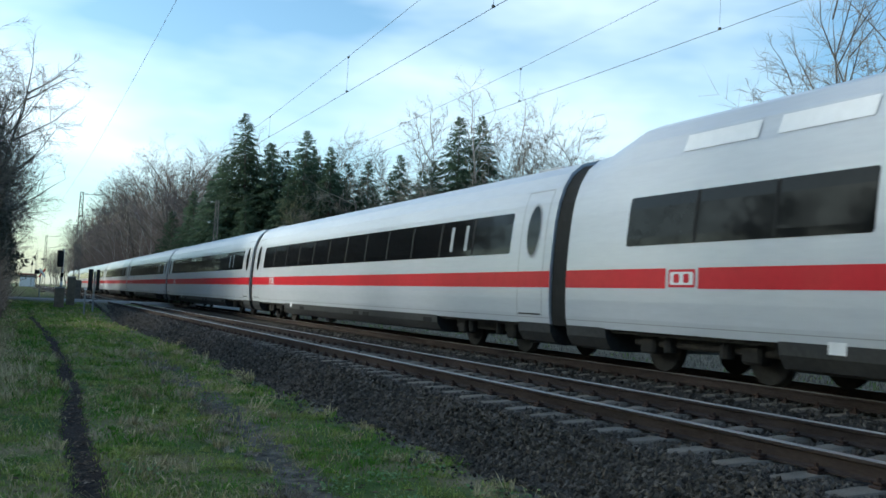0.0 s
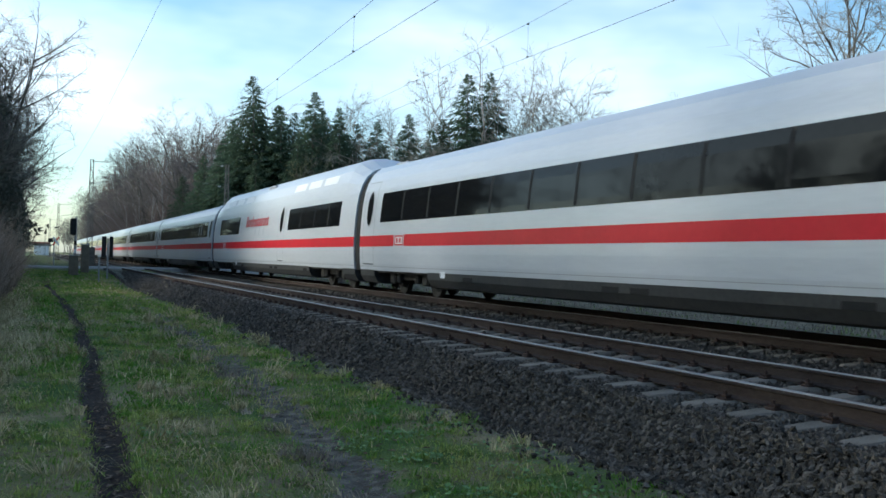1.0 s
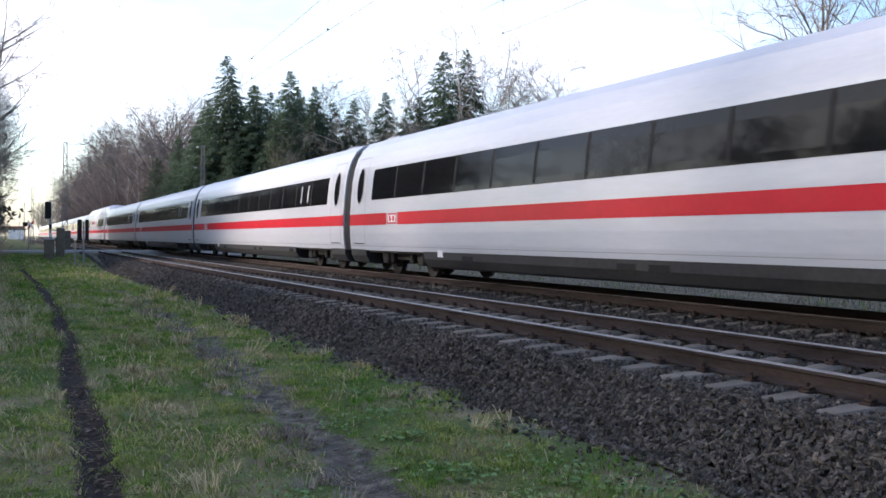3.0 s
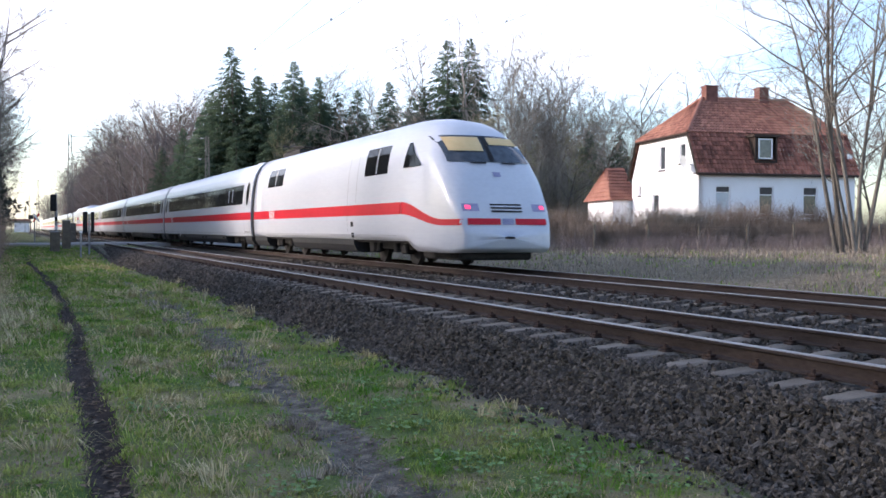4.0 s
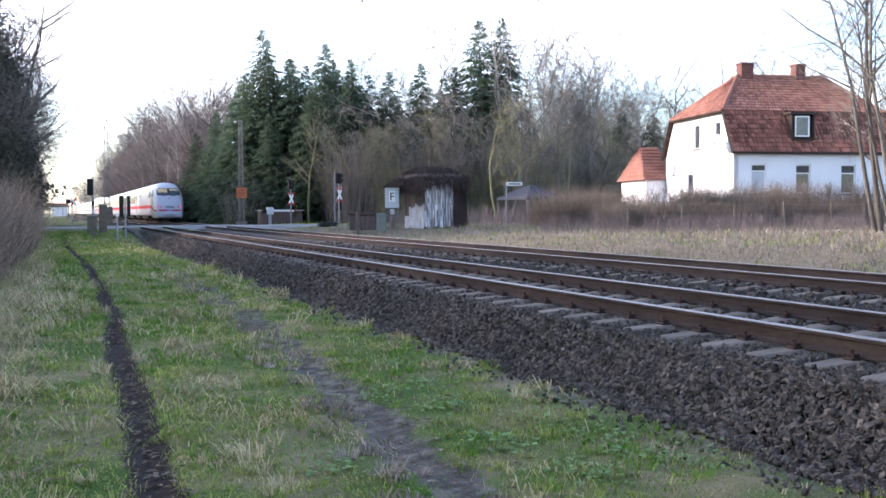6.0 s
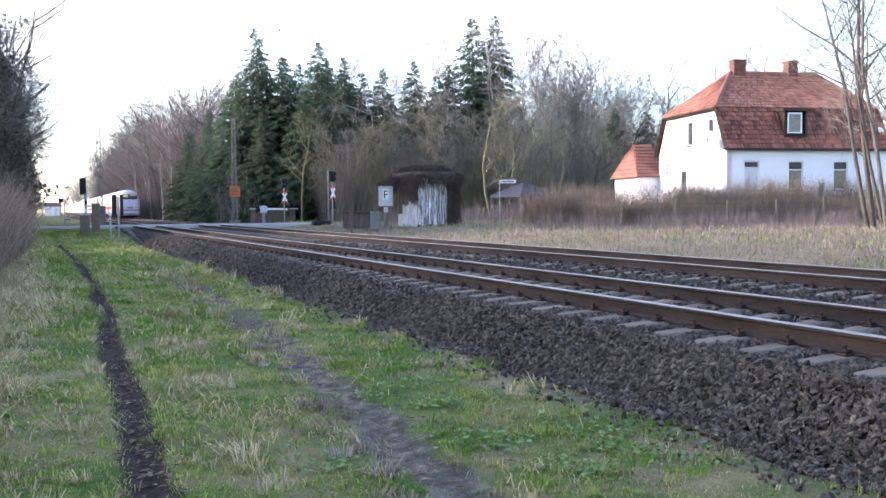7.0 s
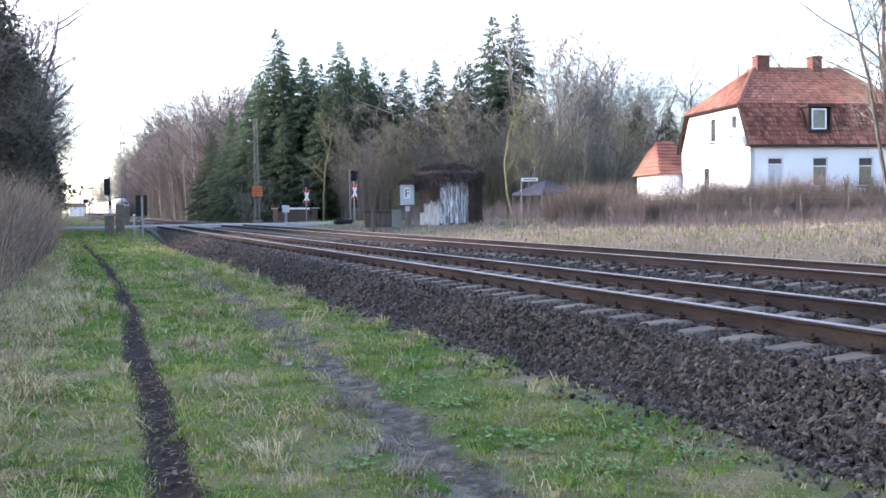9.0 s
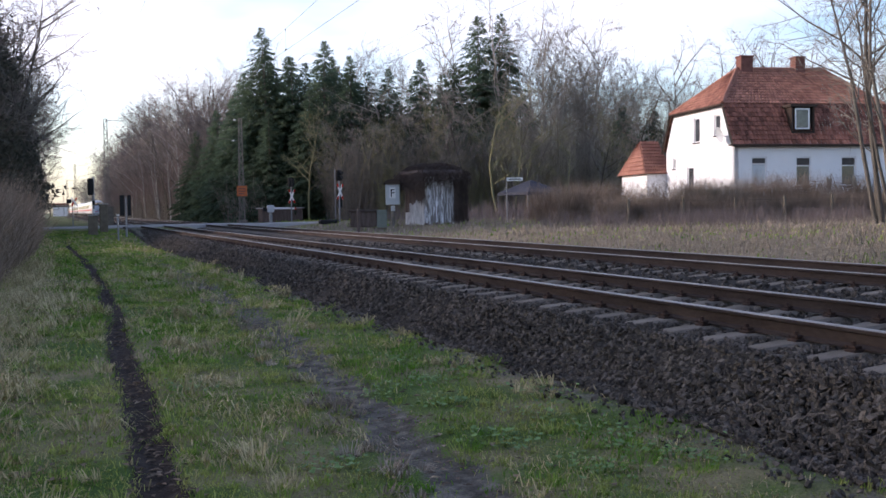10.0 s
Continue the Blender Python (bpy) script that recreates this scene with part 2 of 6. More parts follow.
def rod(bm, a, b, r0, r1=None, sides=8):
    """A tapered round bar from a to b."""
    a, b = Vector(a), Vector(b)
    d = b - a
    m = Matrix.Translation((a + b) / 2) @ d.to_track_quat("Z", "Y").to_matrix().to_4x4()
    bmesh.ops.create_cone(bm, cap_ends=True, segments=sides, radius1=r0, radius2=r0 if r1 is None else r1, depth=d.length, matrix=m)
    return bm


def smooth_step(v, a, b):
    t = np.clip((np.asarray(v, float) - a) / (b - a), 0, 1)
    return t * t * (3 - 2 * t)


# ---- ground ----
def rut_left(y):
    y = np.asarray(y, float)
    return np.interp(y, [0, 3, 6.4, 9.8, 13.2, 16.5, 20, 25, 30, 36, 42, 50], [0.46, 0.52, 0.58, 0.66, 0.77, 0.87, 0.96, 1.02, 1.03, 0.98, 0.86, 0.65]) + 0.025 * np.sin(y * 0.9)


def rut_right(y):
    y = np.asarray(y, float)
    return np.interp(y, [0, 3, 5.9, 7, 8.4, 10.1, 12.1, 15.7, 20.3, 26.4, 47], [1.7, 2.0, 2.25, 2.36, 2.46, 2.54, 2.65, 2.89, 3.08, 3.2, 3.2]) + 0.04 * np.sin(y * 0.6)


def ground_z(x, y):
    x, y = np.asarray(x, float), np.asarray(y, float)
    near = -0.68 + 0.56 * smooth_step(y, 44, 66) - 0.12 * smooth_step(y, 80, 100)
    far = -0.42 + 0.42 * smooth_step(x, 13.2, 20) + 0.15 * smooth_step(x, 24, 45)
    z = np.where(x < 8.5, near, far)
    z = z + 0.45 * smooth_step(-x, 1.6, 4.5) * (1 - smooth_step(y, 55, 66))
    z = z - 0.07 * np.exp(-((x - rut_left(y)) / 0.11) ** 2) * (1 - smooth_step(y, 45, 60))
    z = z - 0.04 * np.exp(-((x - rut_right(y)) / 0.2) ** 2) * (1 - smooth_step(y, 25, 40))
    bumps = 0.03 * np.sin(x * 2.1 + 0.7 * y) * np.sin(y * 0.9 - x) + 0.02 * np.sin(x * 5.3) * np.sin(y * 3.1)
    return z + bumps * (np.abs(y) < 80)


gx = np.unique(np.round(np.concatenate([[-2500, -900, -400, -200, -120, -80, -60], np.arange(-45, -10, 3), np.arange(-10, -3, 0.6), np.arange(-3, 5.0, 0.07),
                                        [8, 8.45, 8.55, 12.6], np.arange(13, 30, 0.8), np.arange(30, 70, 3), [80, 110, 160, 260, 500, 1000, 2500]]), 3))
gy = np.unique(np.round(np.concatenate([[-2500, -600, -150, -60, -20, -8, -3, 0], np.arange(1, 12, 0.1), np.geomspace(12, 90, 130), np.arange(93, 140, 4), [150, 170, 200, 260, 340, 460, 700, 1200, 2500]]), 3))
GX, GY = np.meshgrid(gx, gy)
GZ = ground_z(GX, GY)
nx, ny = len(gx), len(gy)
ids = np.arange(nx * ny).reshape(ny, nx)
quads = np.stack([ids[:-1, :-1], ids[:-1, 1:], ids[1:, 1:], ids[1:, :-1]], -1).reshape(-1, 4)
ground = link("ground", np.stack([GX, GY, GZ], -1).reshape(-1, 3), quads.tolist(), [], smooth=True)
tagged(ground, "grassy path with two worn wheel ruts beside the line", "ground", kind="structure")
fx, fy = GX.ravel(), GY.ravel()
wob = 0.05 * np.sin(fy * 3.7) + 0.04 * np.sin(fy * 9.1 + 1)
a_rut = np.exp(-(np.abs(fx - rut_left(fy) - 0.3 * wob) / 0.16) ** 4) * (1 - smooth_step(fy, 48, 60))
a_track = np.exp(-((fx - rut_right(fy) - wob) / 0.24) ** 2) * (1 - 0.6 * smooth_step(fy, 14, 40))
a_track = np.clip(a_track + 0.55 * smooth_step(fx + wob, 3.5, 4.4) * (fx < 5), 0, 1)
a_dry = np.clip(smooth_step(-fx, -0.1, 1.2) * 0.85 + smooth_step(fx, 13.0, 14.5), 0, 1) * (1 - 0.8 * smooth_step(fy, 78, 90))
for nm, arr in (("rut", a_rut), ("track", a_track), ("dry", a_dry)):
    ground.data.attributes.new(nm, "FLOAT", "POINT").data.foreach_set("value", arr.astype(np.float32))


def ground_material():
    m = bpy.data.materials.new("turf_and_soil")
    m.use_nodes = True
    n, l = m.node_tree.nodes, m.node_tree.links
    bs = n["Principled BSDF"]
    co = n.new("ShaderNodeTexCoord")
    noises = []
    for s, d in ((0.9, 4), (7, 5), (55, 4)):
        t = n.new("ShaderNodeTexNoise")
        t.inputs["Scale"].default_value, t.inputs["Detail"].default_value = s, d
        l.new(co.outputs["Object"], t.inputs["Vector"])
        noises.append(t.outputs["Fac"])

    def ramp(src, stops):
        r = n.new("ShaderNodeValToRGB")
        while len(r.color_ramp.elements) < len(stops):
            r.color_ramp.elements.new(0.5)
        for e, (p, c) in zip(r.color_ramp.elements, stops):
            e.position, e.color = p, (*c, 1)
        l.new(src, r.inputs["Fac"])
        return r.outputs["Color"]

    def mixc(f, a, b, mode="MIX"):
        x = n.new("ShaderNodeMixRGB")
        x.blend_type = mode
        if isinstance(f, float):
            x.inputs["Fac"].default_value = f
        else:
            l.new(f, x.inputs["Fac"])
        l.new(a, x.inputs["Color1"])
        l.new(b, x.inputs["Color2"])
        return x.outputs["Color"]

    def attr(k):
        a = n.new("ShaderNodeAttribute")
        a.attribute_name = k
        return a.outputs["Fac"]

    def edge(k):
        s = n.new("ShaderNodeMath")
        s.operation = "MULTIPLY_ADD"
        l.new(noises[1], s.inputs[0])
        s.inputs[1].default_value = 0.9
        l.new(attr(k), s.inputs[2])
        r = n.new("ShaderNodeMapRange")
        r.inputs["From Min"].default_value, r.inputs["From Max"].default_value = 0.75, 1.05
        l.new(s.outputs[0], r.inputs["Value"])
        return r.outputs["Result"]

    green = ramp(noises[0], [(0.34, (0.065, 0.125, 0.024)), (0.46, (0.12, 0.165, 0.05)), (0.56, (0.21, 0.19, 0.095)), (0.66, (0.31, 0.255, 0.155))])
    fine = ramp(noises[2], [(0.3, (0.45, 0.45, 0.42)), (0.7, (1.15, 1.15, 1.1))])
    soil = ramp(noises[1], [(0.3, (0.018, 0.012, 0.010)), (0.58, (0.050, 0.035, 0.030)), (0.78, (0.12, 0.095, 0.08))])
    grit = ramp(noises[1], [(0.3, (0.06, 0.052, 0.044)), (0.5, (0.13, 0.115, 0.098)), (0.7, (0.25, 0.22, 0.19))])
    dry = ramp(noises[1], [(0.3, (0.16, 0.12, 0.08)), (0.7, (0.36, 0.29, 0.20))])
    c = mixc(edge("dry"), green, dry)
    c = mixc(edge("track"), c, grit)
    c = mixc(edge("rut"), c, soil)
    c = mixc(0.8, c, fine, "MULTIPLY")
    l.new(c, bs.inputs["Base Color"])
    bs.inputs["Roughness"].default_value = 0.95
    bs.inputs["Specular IOR Level"].default_value = 0.2
    bp = n.new("ShaderNodeBump")
    bp.inputs["Strength"].default_value, bp.inputs["Distance"].default_value = 0.8, 0.04
    l.new(noises[2], bp.inputs["Height"])
    l.new(bp.outputs["Normal"], bs.inputs["Normal"])
    return m


ground.data.materials.append(ground_material())

# ballast bed under both tracks
X_NEAR, X_FAR = 5.67 + 0.752, 10.11 + 0.752        # track centres
prof = [(4.3, -0.75), (4.45, -0.66), (4.98, -0.235), (5.3, -0.215), (7.5, -0.215), (8.2, -0.30), (9.1, -0.30), (9.7, -0.215), (12.0, -0.215), (12.4, -0.235), (13.1, -0.55)]
by = np.concatenate([np.arange(-20, 40, 0.5), np.arange(40, 120, 4), [200, 400, 900]])
bv = [(x + 0.04 * math.sin(y * 1.3 + i), y, z + 0.012 * math.sin(3 * y + i)) for y in by for i, (x, z) in enumerate(prof)]
k = len(prof)
bf = [(j * k + i, j * k + i + 1, (j + 1) * k + i + 1, (j + 1) * k + i) for j in range(len(by) - 1) for i in range(k - 1)]
tagged(link("ballast_bed", bv, bf, M_BALLAST, smooth=True), "dark grey crushed stone bed under both tracks", "ballast", kind="structure")


def bed_z(x):
    return np.interp(x, [p[0] for p in prof], [p[1] for p in prof])


# road over the level crossing
rv, rf = [], []
rx = np.concatenate([np.arange(-60, 5, 2.5), np.linspace(5, 12.2, 8), np.arange(14, 90, 3)])
for i, x in enumerate(rx):
    yc = 71.5 + 0.13 * x
    z = 0.0 if 4.5 < x < 13 else -0.03
    for dy, dz in ((-3.3, -0.25), (-3.2, -0.01), (0, 0.03), (3.2, -0.01), (3.3, -0.25)):
        rv.append((x, yc + dy, z + dz))
for i in range(len(rx) - 1):
    for j in range(4):
        rf.append((i * 5 + j, (i + 1) * 5 + j, (i + 1) * 5 + j + 1, i * 5 + j + 1))
tagged(link("road", rv, rf, M_ROAD), "pale worn concrete road across the tracks", "road", kind="structure")


# ---- tracks ----
def rail_mesh():
    half = [(0.0, 0.0), (0.028, -0.001), (0.035, -0.010), (0.034, -0.036), (0.010, -0.048), (0.009, -0.125), (0.025, -0.138), (0.066, -0.146), (0.066, -0.158), (0.0, -0.158)]
    ring = half + [(-x, z) for x, z in half[-2:0:-1]]
    ys = [-25, 0, 30, 60, 120, 300, 800]
    v = [(x, y, z) for y in ys for x, z in ring]
    kk = len(ring)
    f, ix = [], []
    for j in range(len(ys) - 1):
        for i in range(kk):
            f.append((j * kk + i, j * kk + (i + 1) % kk, (j + 1) * kk + (i + 1) % kk, (j + 1) * kk + i))
            ix.append(0 if i in (0, 1, kk - 1, kk - 2) else 1)
    return v, f, ix


def sleeper_mesh():
    """Concrete sleeper, 2.6 m long, with lower middle and sloping ends."""
    st = [(-1.30, 0.105, -0.205), (-1.24, 0.12, -0.185), (-0.95, 0.13, -0.165), (-0.55, 0.13, -0.165), (-0.3, 0.10, -0.19), (0.3, 0.10, -0.19), (0.55, 0.13, -0.165), (0.95, 0.13, -0.165), (1.24, 0.12, -0.185), (1.30, 0.105, -0.205)]
    v = []
    for x, w, z in st:
        v += [(x, -w - 0.02, -0.36), (x, -w, z - 0.03), (x, -w + 0.03, z), (x, w - 0.03, z), (x, w, z - 0.03), (x, w + 0.02, -0.36)]
    f = [(i * 6 + j, i * 6 + j + 1, i * 6 + j + 7, i * 6 + j + 6) for i in range(len(st) - 1) for j in range(5)]
    f += [tuple(range(6)), tuple(reversed(range(54, 60)))]
    return v, f


def clip_mesh():
    bm = boxes((-0.15, -0.055, -0.055, 0.055, -0.17, -0.145), (-0.125, -0.07, -0.04, 0.04, -0.145, -0.118), bevel=0.006)
    rod(bm, (-0.105, 0, -0.12), (-0.105, 0, -0.085), 0.018, sides=6)
    rod(bm, (-0.14, -0.045, -0.125), (-0.06, -0.03, -0.125), 0.009, sides=5)
    rod(bm, (-0.14, 0.045, -0.125), (-0.06, 0.03, -0.125), 0.009, sides=5)
    me = bpy.data.meshes.new("rail_clip")
    bm.to_mesh(me)
    bm.free()
    me.materials.append(M_CLIP)
    return me


CLIP = clip_mesh()
SLEEPER = None
sv, sf = sleeper_mesh()
for name, xc, phase, note in (("railway_track", X_NEAR, 0.17, "rusty steel rails on pale concrete sleepers in dark ballast"), ("railway_track", X_FAR, 0.4, "rusty steel rails on darker sleepers sunk in ballast")):
    tr = thing(name, pose(xc, 0, 0), note, "railway track", "tracks of the line")
    for sx in (-0.752, 0.752):
        v, f, ix = rail_mesh()
        r = link("rail", v, f, [M_STEEL, M_RUST], tr, index=ix)
        r.location = (sx, 0, 0)
    for i in range(112):
        y = 1.2 + phase + 0.603 * i
        if SLEEPER is None:
            s = link("sleeper", sv, sf, M_SLEEPER, tr)
            SLEEPER = s.data
        else:
            s = new("sleeper", SLEEPER)
            s.parent = tr
        s.location = (rng.normal(0, 0.01), y, rng.normal(0, 0.004) - (0.028 if xc == X_FAR else 0.0))
        s.rotation_euler = (0, 0, rng.normal(0, 0.006))
        if y < (42 if xc == X_NEAR else 24):
            for sx, turn in ((-0.752, 0), (-0.752, math.pi), (0.752, 0), (0.752, math.pi)):
                if xc == X_FAR and turn:
                    continue
                c = new("rail_clip", CLIP)
                c.parent = s
                c.location = (sx, 0, 0)
                c.rotation_euler = (0, 0, turn)


# ---- the train ----
M_FADED = mat("faded_mark_grey", (0.40, 0.42, 0.46), (0.47, 0.49, 0.53), 0.4, bump=0)
# half section of a car: x out from its middle, z over the rails
TOP = 3.98
SECTION = [(1.455, 0.66), (1.49, 0.85), (1.51, 1.15), (1.51, 1.75), (1.485, 2.2), (1.435, 2.7), (1.37, 3.05), (1.27, 3.35), (1.11, 3.63), (0.87, 3.83), (0.5, 3.94), (0.0, TOP)]
SZ, SX = [p[1] for p in SECTION], [p[0] for p in SECTION]
COACH = 26.4
RAISED = 4.38         # roof of the restaurant coach


def side_x(z):
    return float(np.interp(z, SZ, SX))


def ring(w=1.0, top=TOP, low=0.66):
    half = [(x * w, low + (z - 0.66) * (top - low) / (TOP - 0.66)) for x, z in SECTION]
    return half + [(-x, z) for x, z in reversed(half[:-1])]


def loft(stations):
    """Shell from (y, ring) stations, closed at both ends."""
    v, f = [], []
    kk = len(stations[0][1])
    for y, rg in stations:
        v += [(x, y, z) for x, z in rg]
    for j in range(len(stations) - 1):
        for i in range(kk - 1):
            f.append((j * kk + i, j * kk + i + 1, (j + 1) * kk + i + 1, (j + 1) * kk + i))
        f.append((j * kk + kk - 1, j * kk, (j + 1) * kk, (j + 1) * kk + kk - 1))
    f += [tuple(range(kk)), tuple(reversed(range((len(stations) - 1) * kk, len(stations) * kk)))]
    return v, f


def side_panel(name, y0, y1, z0, z1, material, parent, proud=0.006, label="", sides=(-1, 1), corner=0.0, fx=side_x):
    """A thin plate laid on the car's curved side, with rounded corners."""
    for s in sides:
        if corner:
            c = corner
            zs = sorted({z0, z0 + 0.3 * c, z0 + c, z1 - c, z1 - 0.3 * c, z1, *[z for z in SZ if z0 + c < z < z1 - c]})
            v, f = [], []
            for z in zs:
                e = max(0.0, c - (z - z0), c - (z1 - z))
                inset = c - math.sqrt(max(0.0, c * c - e * e))
                v += [(s * (fx(z) + proud), y0 + inset, z), (s * (fx(z) + proud), y1 - inset, z), (s * (fx(z) - 0.02), y0 + inset, z), (s * (fx(z) - 0.02), y1 - inset, z)]
            for i in range(len(zs) - 1):
                p, q = 4 * i, 4 * i + 4
                f += [(p, p + 1, q + 1, q), (p + 1, p + 3, q + 3, q + 1), (p + 2, p, q, q + 2)]
            f += [(2, 3, 1, 0), (4 * len(zs) - 4, 4 * len(zs) - 3, 4 * len(zs) - 1, 4 * len(zs) - 2)]
        else:
            zs = [z0, *[z for z in SZ if z0 + 0.03 < z < z1 - 0.03], z1]
            v, f = [], []
            for z in zs:
                v += [(s * (fx(z) + proud), y0, z), (s * (fx(z) + proud), y1, z)]
            f = [(2 * i, 2 * i + 1, 2 * i + 3, 2 * i + 2) for i in range(len(zs) - 1)]
            b = len(v)
            v += [(s * (fx(z0) - 0.02), y0, z0), (s * (fx(z0) - 0.02), y1, z0), (s * (fx(z1) - 0.02), y0, z1), (s * (fx(z1) - 0.02), y1, z1)]
            f += [(0, 1, b + 1, b), (b - 2, b - 1, b + 3, b + 2)]
        if s < 0:
            f = [tuple(reversed(q)) for q in f]
        link(name, v, f, material, parent, label)


def oval_panel(name, yc, zc, ry, rz, material, parent, label="", sides=(-1, 1), proud=0.008):
    """An upright oval plate that follows the car's side."""
    for s in sides:
        v, f = [], []
        steps = 14
        for i in range(steps + 1):
            a = -math.pi / 2 + math.pi * i / steps
            z, w = zc + rz * math.sin(a), ry * math.cos(a)
            v += [(s * (side_x(z) + proud), yc - w, z), (s * (side_x(z) + proud), yc + w, z)]
        f = [(2 * i, 2 * i + 1, 2 * i + 3, 2 * i + 2) for i in range(steps)]
        if s < 0:
            f = [tuple(reversed(q)) for q in f]
        link(name, v, f, material, parent, label)


def bogie(parent, yc):
    bm = bmesh.new()
    for s in (-1, 1):
        box(bm, s * 1.0 - 0.09, s * 1.0 + 0.09, yc - 1.75, yc + 1.75, 0.42, 0.62, 0.03)
        for a in (-1.25, 1.25):
            box(bm, s * 1.05 - 0.13, s * 1.05 + 0.13, yc + a - 0.2, yc + a + 0.2, 0.30, 0.66, 0.04)
            rod(bm, (s * 1.12, yc + a * 0.55, 0.35), (s * 1.12, yc + a * 0.55, 0.72), 0.11, sides=10)
    box(bm, -1.0, 1.0, yc - 0.3, yc + 0.3, 0.45, 0.7, 0.03)
    b = part("bogie", bm, M_UNDER, parent)
    for a in (-1.25, 1.25):
        for s in (-1, 1):
            wb = bmesh.new()
            rod(wb, (s * 0.72, yc + a, 0.46), (s * 0.82, yc + a, 0.46), 0.455, 0.445, 24)
            rod(wb, (s * 0.70, yc + a, 0.46), (s * 0.73, yc + a, 0.46), 0.485, 0.485, 24)
            rod(wb, (s * 0.82, yc + a, 0.46), (s * 0.90, yc + a, 0.46), 0.14, 0.12, 12)
            part("wheel", wb, M_UNDER, b)
    return b


def skirts(parent, y0, y1, gaps):
    """Dark equipment boxes and lower skirt under the floor, open round the bogies."""
    edges = [y0, *[e for g in gaps for e in g], y1]
    for a, b in zip(edges[::2], edges[1::2]):
        if b - a < 0.3:
            continue
        bm = bmesh.new()
        rg = [(1.46, 0.68), (1.44, 0.50), (1.33, 0.32), (1.1, 0.27), (-1.1, 0.27), (-1.33, 0.32), (-1.44, 0.50), (-1.46, 0.68)]
        va = [bm.verts.new((x, a, z)) for x, z in rg]
        vb = [bm.verts.new((x, b, z)) for x, z in rg]
        for i in range(7):
            bm.faces.new((va[i], va[i + 1], vb[i + 1], vb[i]))
        bm.faces.new(va)
        bm.faces.new(vb)
        part("skirt", bm, M_SKIRT, parent, "dark grey lower skirt")
    part("underfloor", boxes((-1.35, 1.35, y0, y1, 0.60, 0.72)), M_UNDER, parent)


def text_on_side(words, y, z, size, material, parent, label):
    """Lettering on the side that faces the path; reads towards -y."""
    cu = bpy.data.curves.new("lettering", "FONT")
    cu.body, cu.size, cu.extrude = words, size, 0.003
    cu.resolution_u = 3
    tmp = bpy.data.objects.new("lettering", cu)
    scene.collection.objects.link(tmp)
    me = bpy.data.meshes.new_from_object(tmp.evaluated_get(bpy.context.evaluated_depsgraph_get()))
    bpy.data.objects.remove(tmp)
    me.materials.clear()
    me.materials.append(material)
    ob = new("lettering", me)
    ob.parent = parent
    ob["label"] = label
    lean = math.atan2(side_x(z) - side_x(z + size * 0.7), size * 0.7)
    ob.matrix_basis = Matrix.Translation((-side_x(z) - 0.024, y, z)) @ Matrix(((0, 0, -1, 0), (-1, 0, 0, 0), (0, 1, 0, 0), (0, 0, 0, 1))) @ Matrix.Rotation(-lean, 4, "X")
    return ob


def stripe(parent, pieces):
    for a, b in pieces:
        side_panel("red_stripe", a, b, 1.37, 1.69, M_RED, parent, 0.005, "red stripe below the windows")


def emblem(parent, y0, y1):
    """Small framed mark in the gap of the stripe."""
    m = 0.07
    side_panel("emblem", y0 + m, y1 - m, 1.39, 1.67, M_RED, parent, 0.004, corner=0.03)
    side_panel("emblem", y0 + m + 0.05, y1 - m - 0.05, 1.43, 1.63, M_LOGO_SHEEN, parent, 0.008, corner=0.02)
    for yy in (0.14, 0.38):
        side_panel("emblem", y0 + m + yy, y0 + m + yy + 0.14, 1.46, 1.60, M_RED, parent, 0.011, corner=0.03)


def door_and_oval(parent, yc):
    for a, b in ((yc - 0.52, yc - 0.49), (yc + 0.49, yc + 0.52)):
        side_panel("door_seam", a, b, 0.78, 3.32, M_SEAM, parent, 0.004)
    side_panel("door_step", yc - 0.45, yc + 0.45, 0.83, 0.86, M_RUBBER, parent, 0.006)
    side_panel("door_seam", yc - 0.52, yc + 0.52, 3.30, 3.325, M_SEAM, parent, 0.005)
    oval_panel("door_window_frame", yc, 2.51, 0.285, 0.55, M_SEAM, parent)
    oval_panel("door_window", yc, 2.51, 0.245, 0.50, M_TINT, parent, "dark oval door window", proud=0.013)


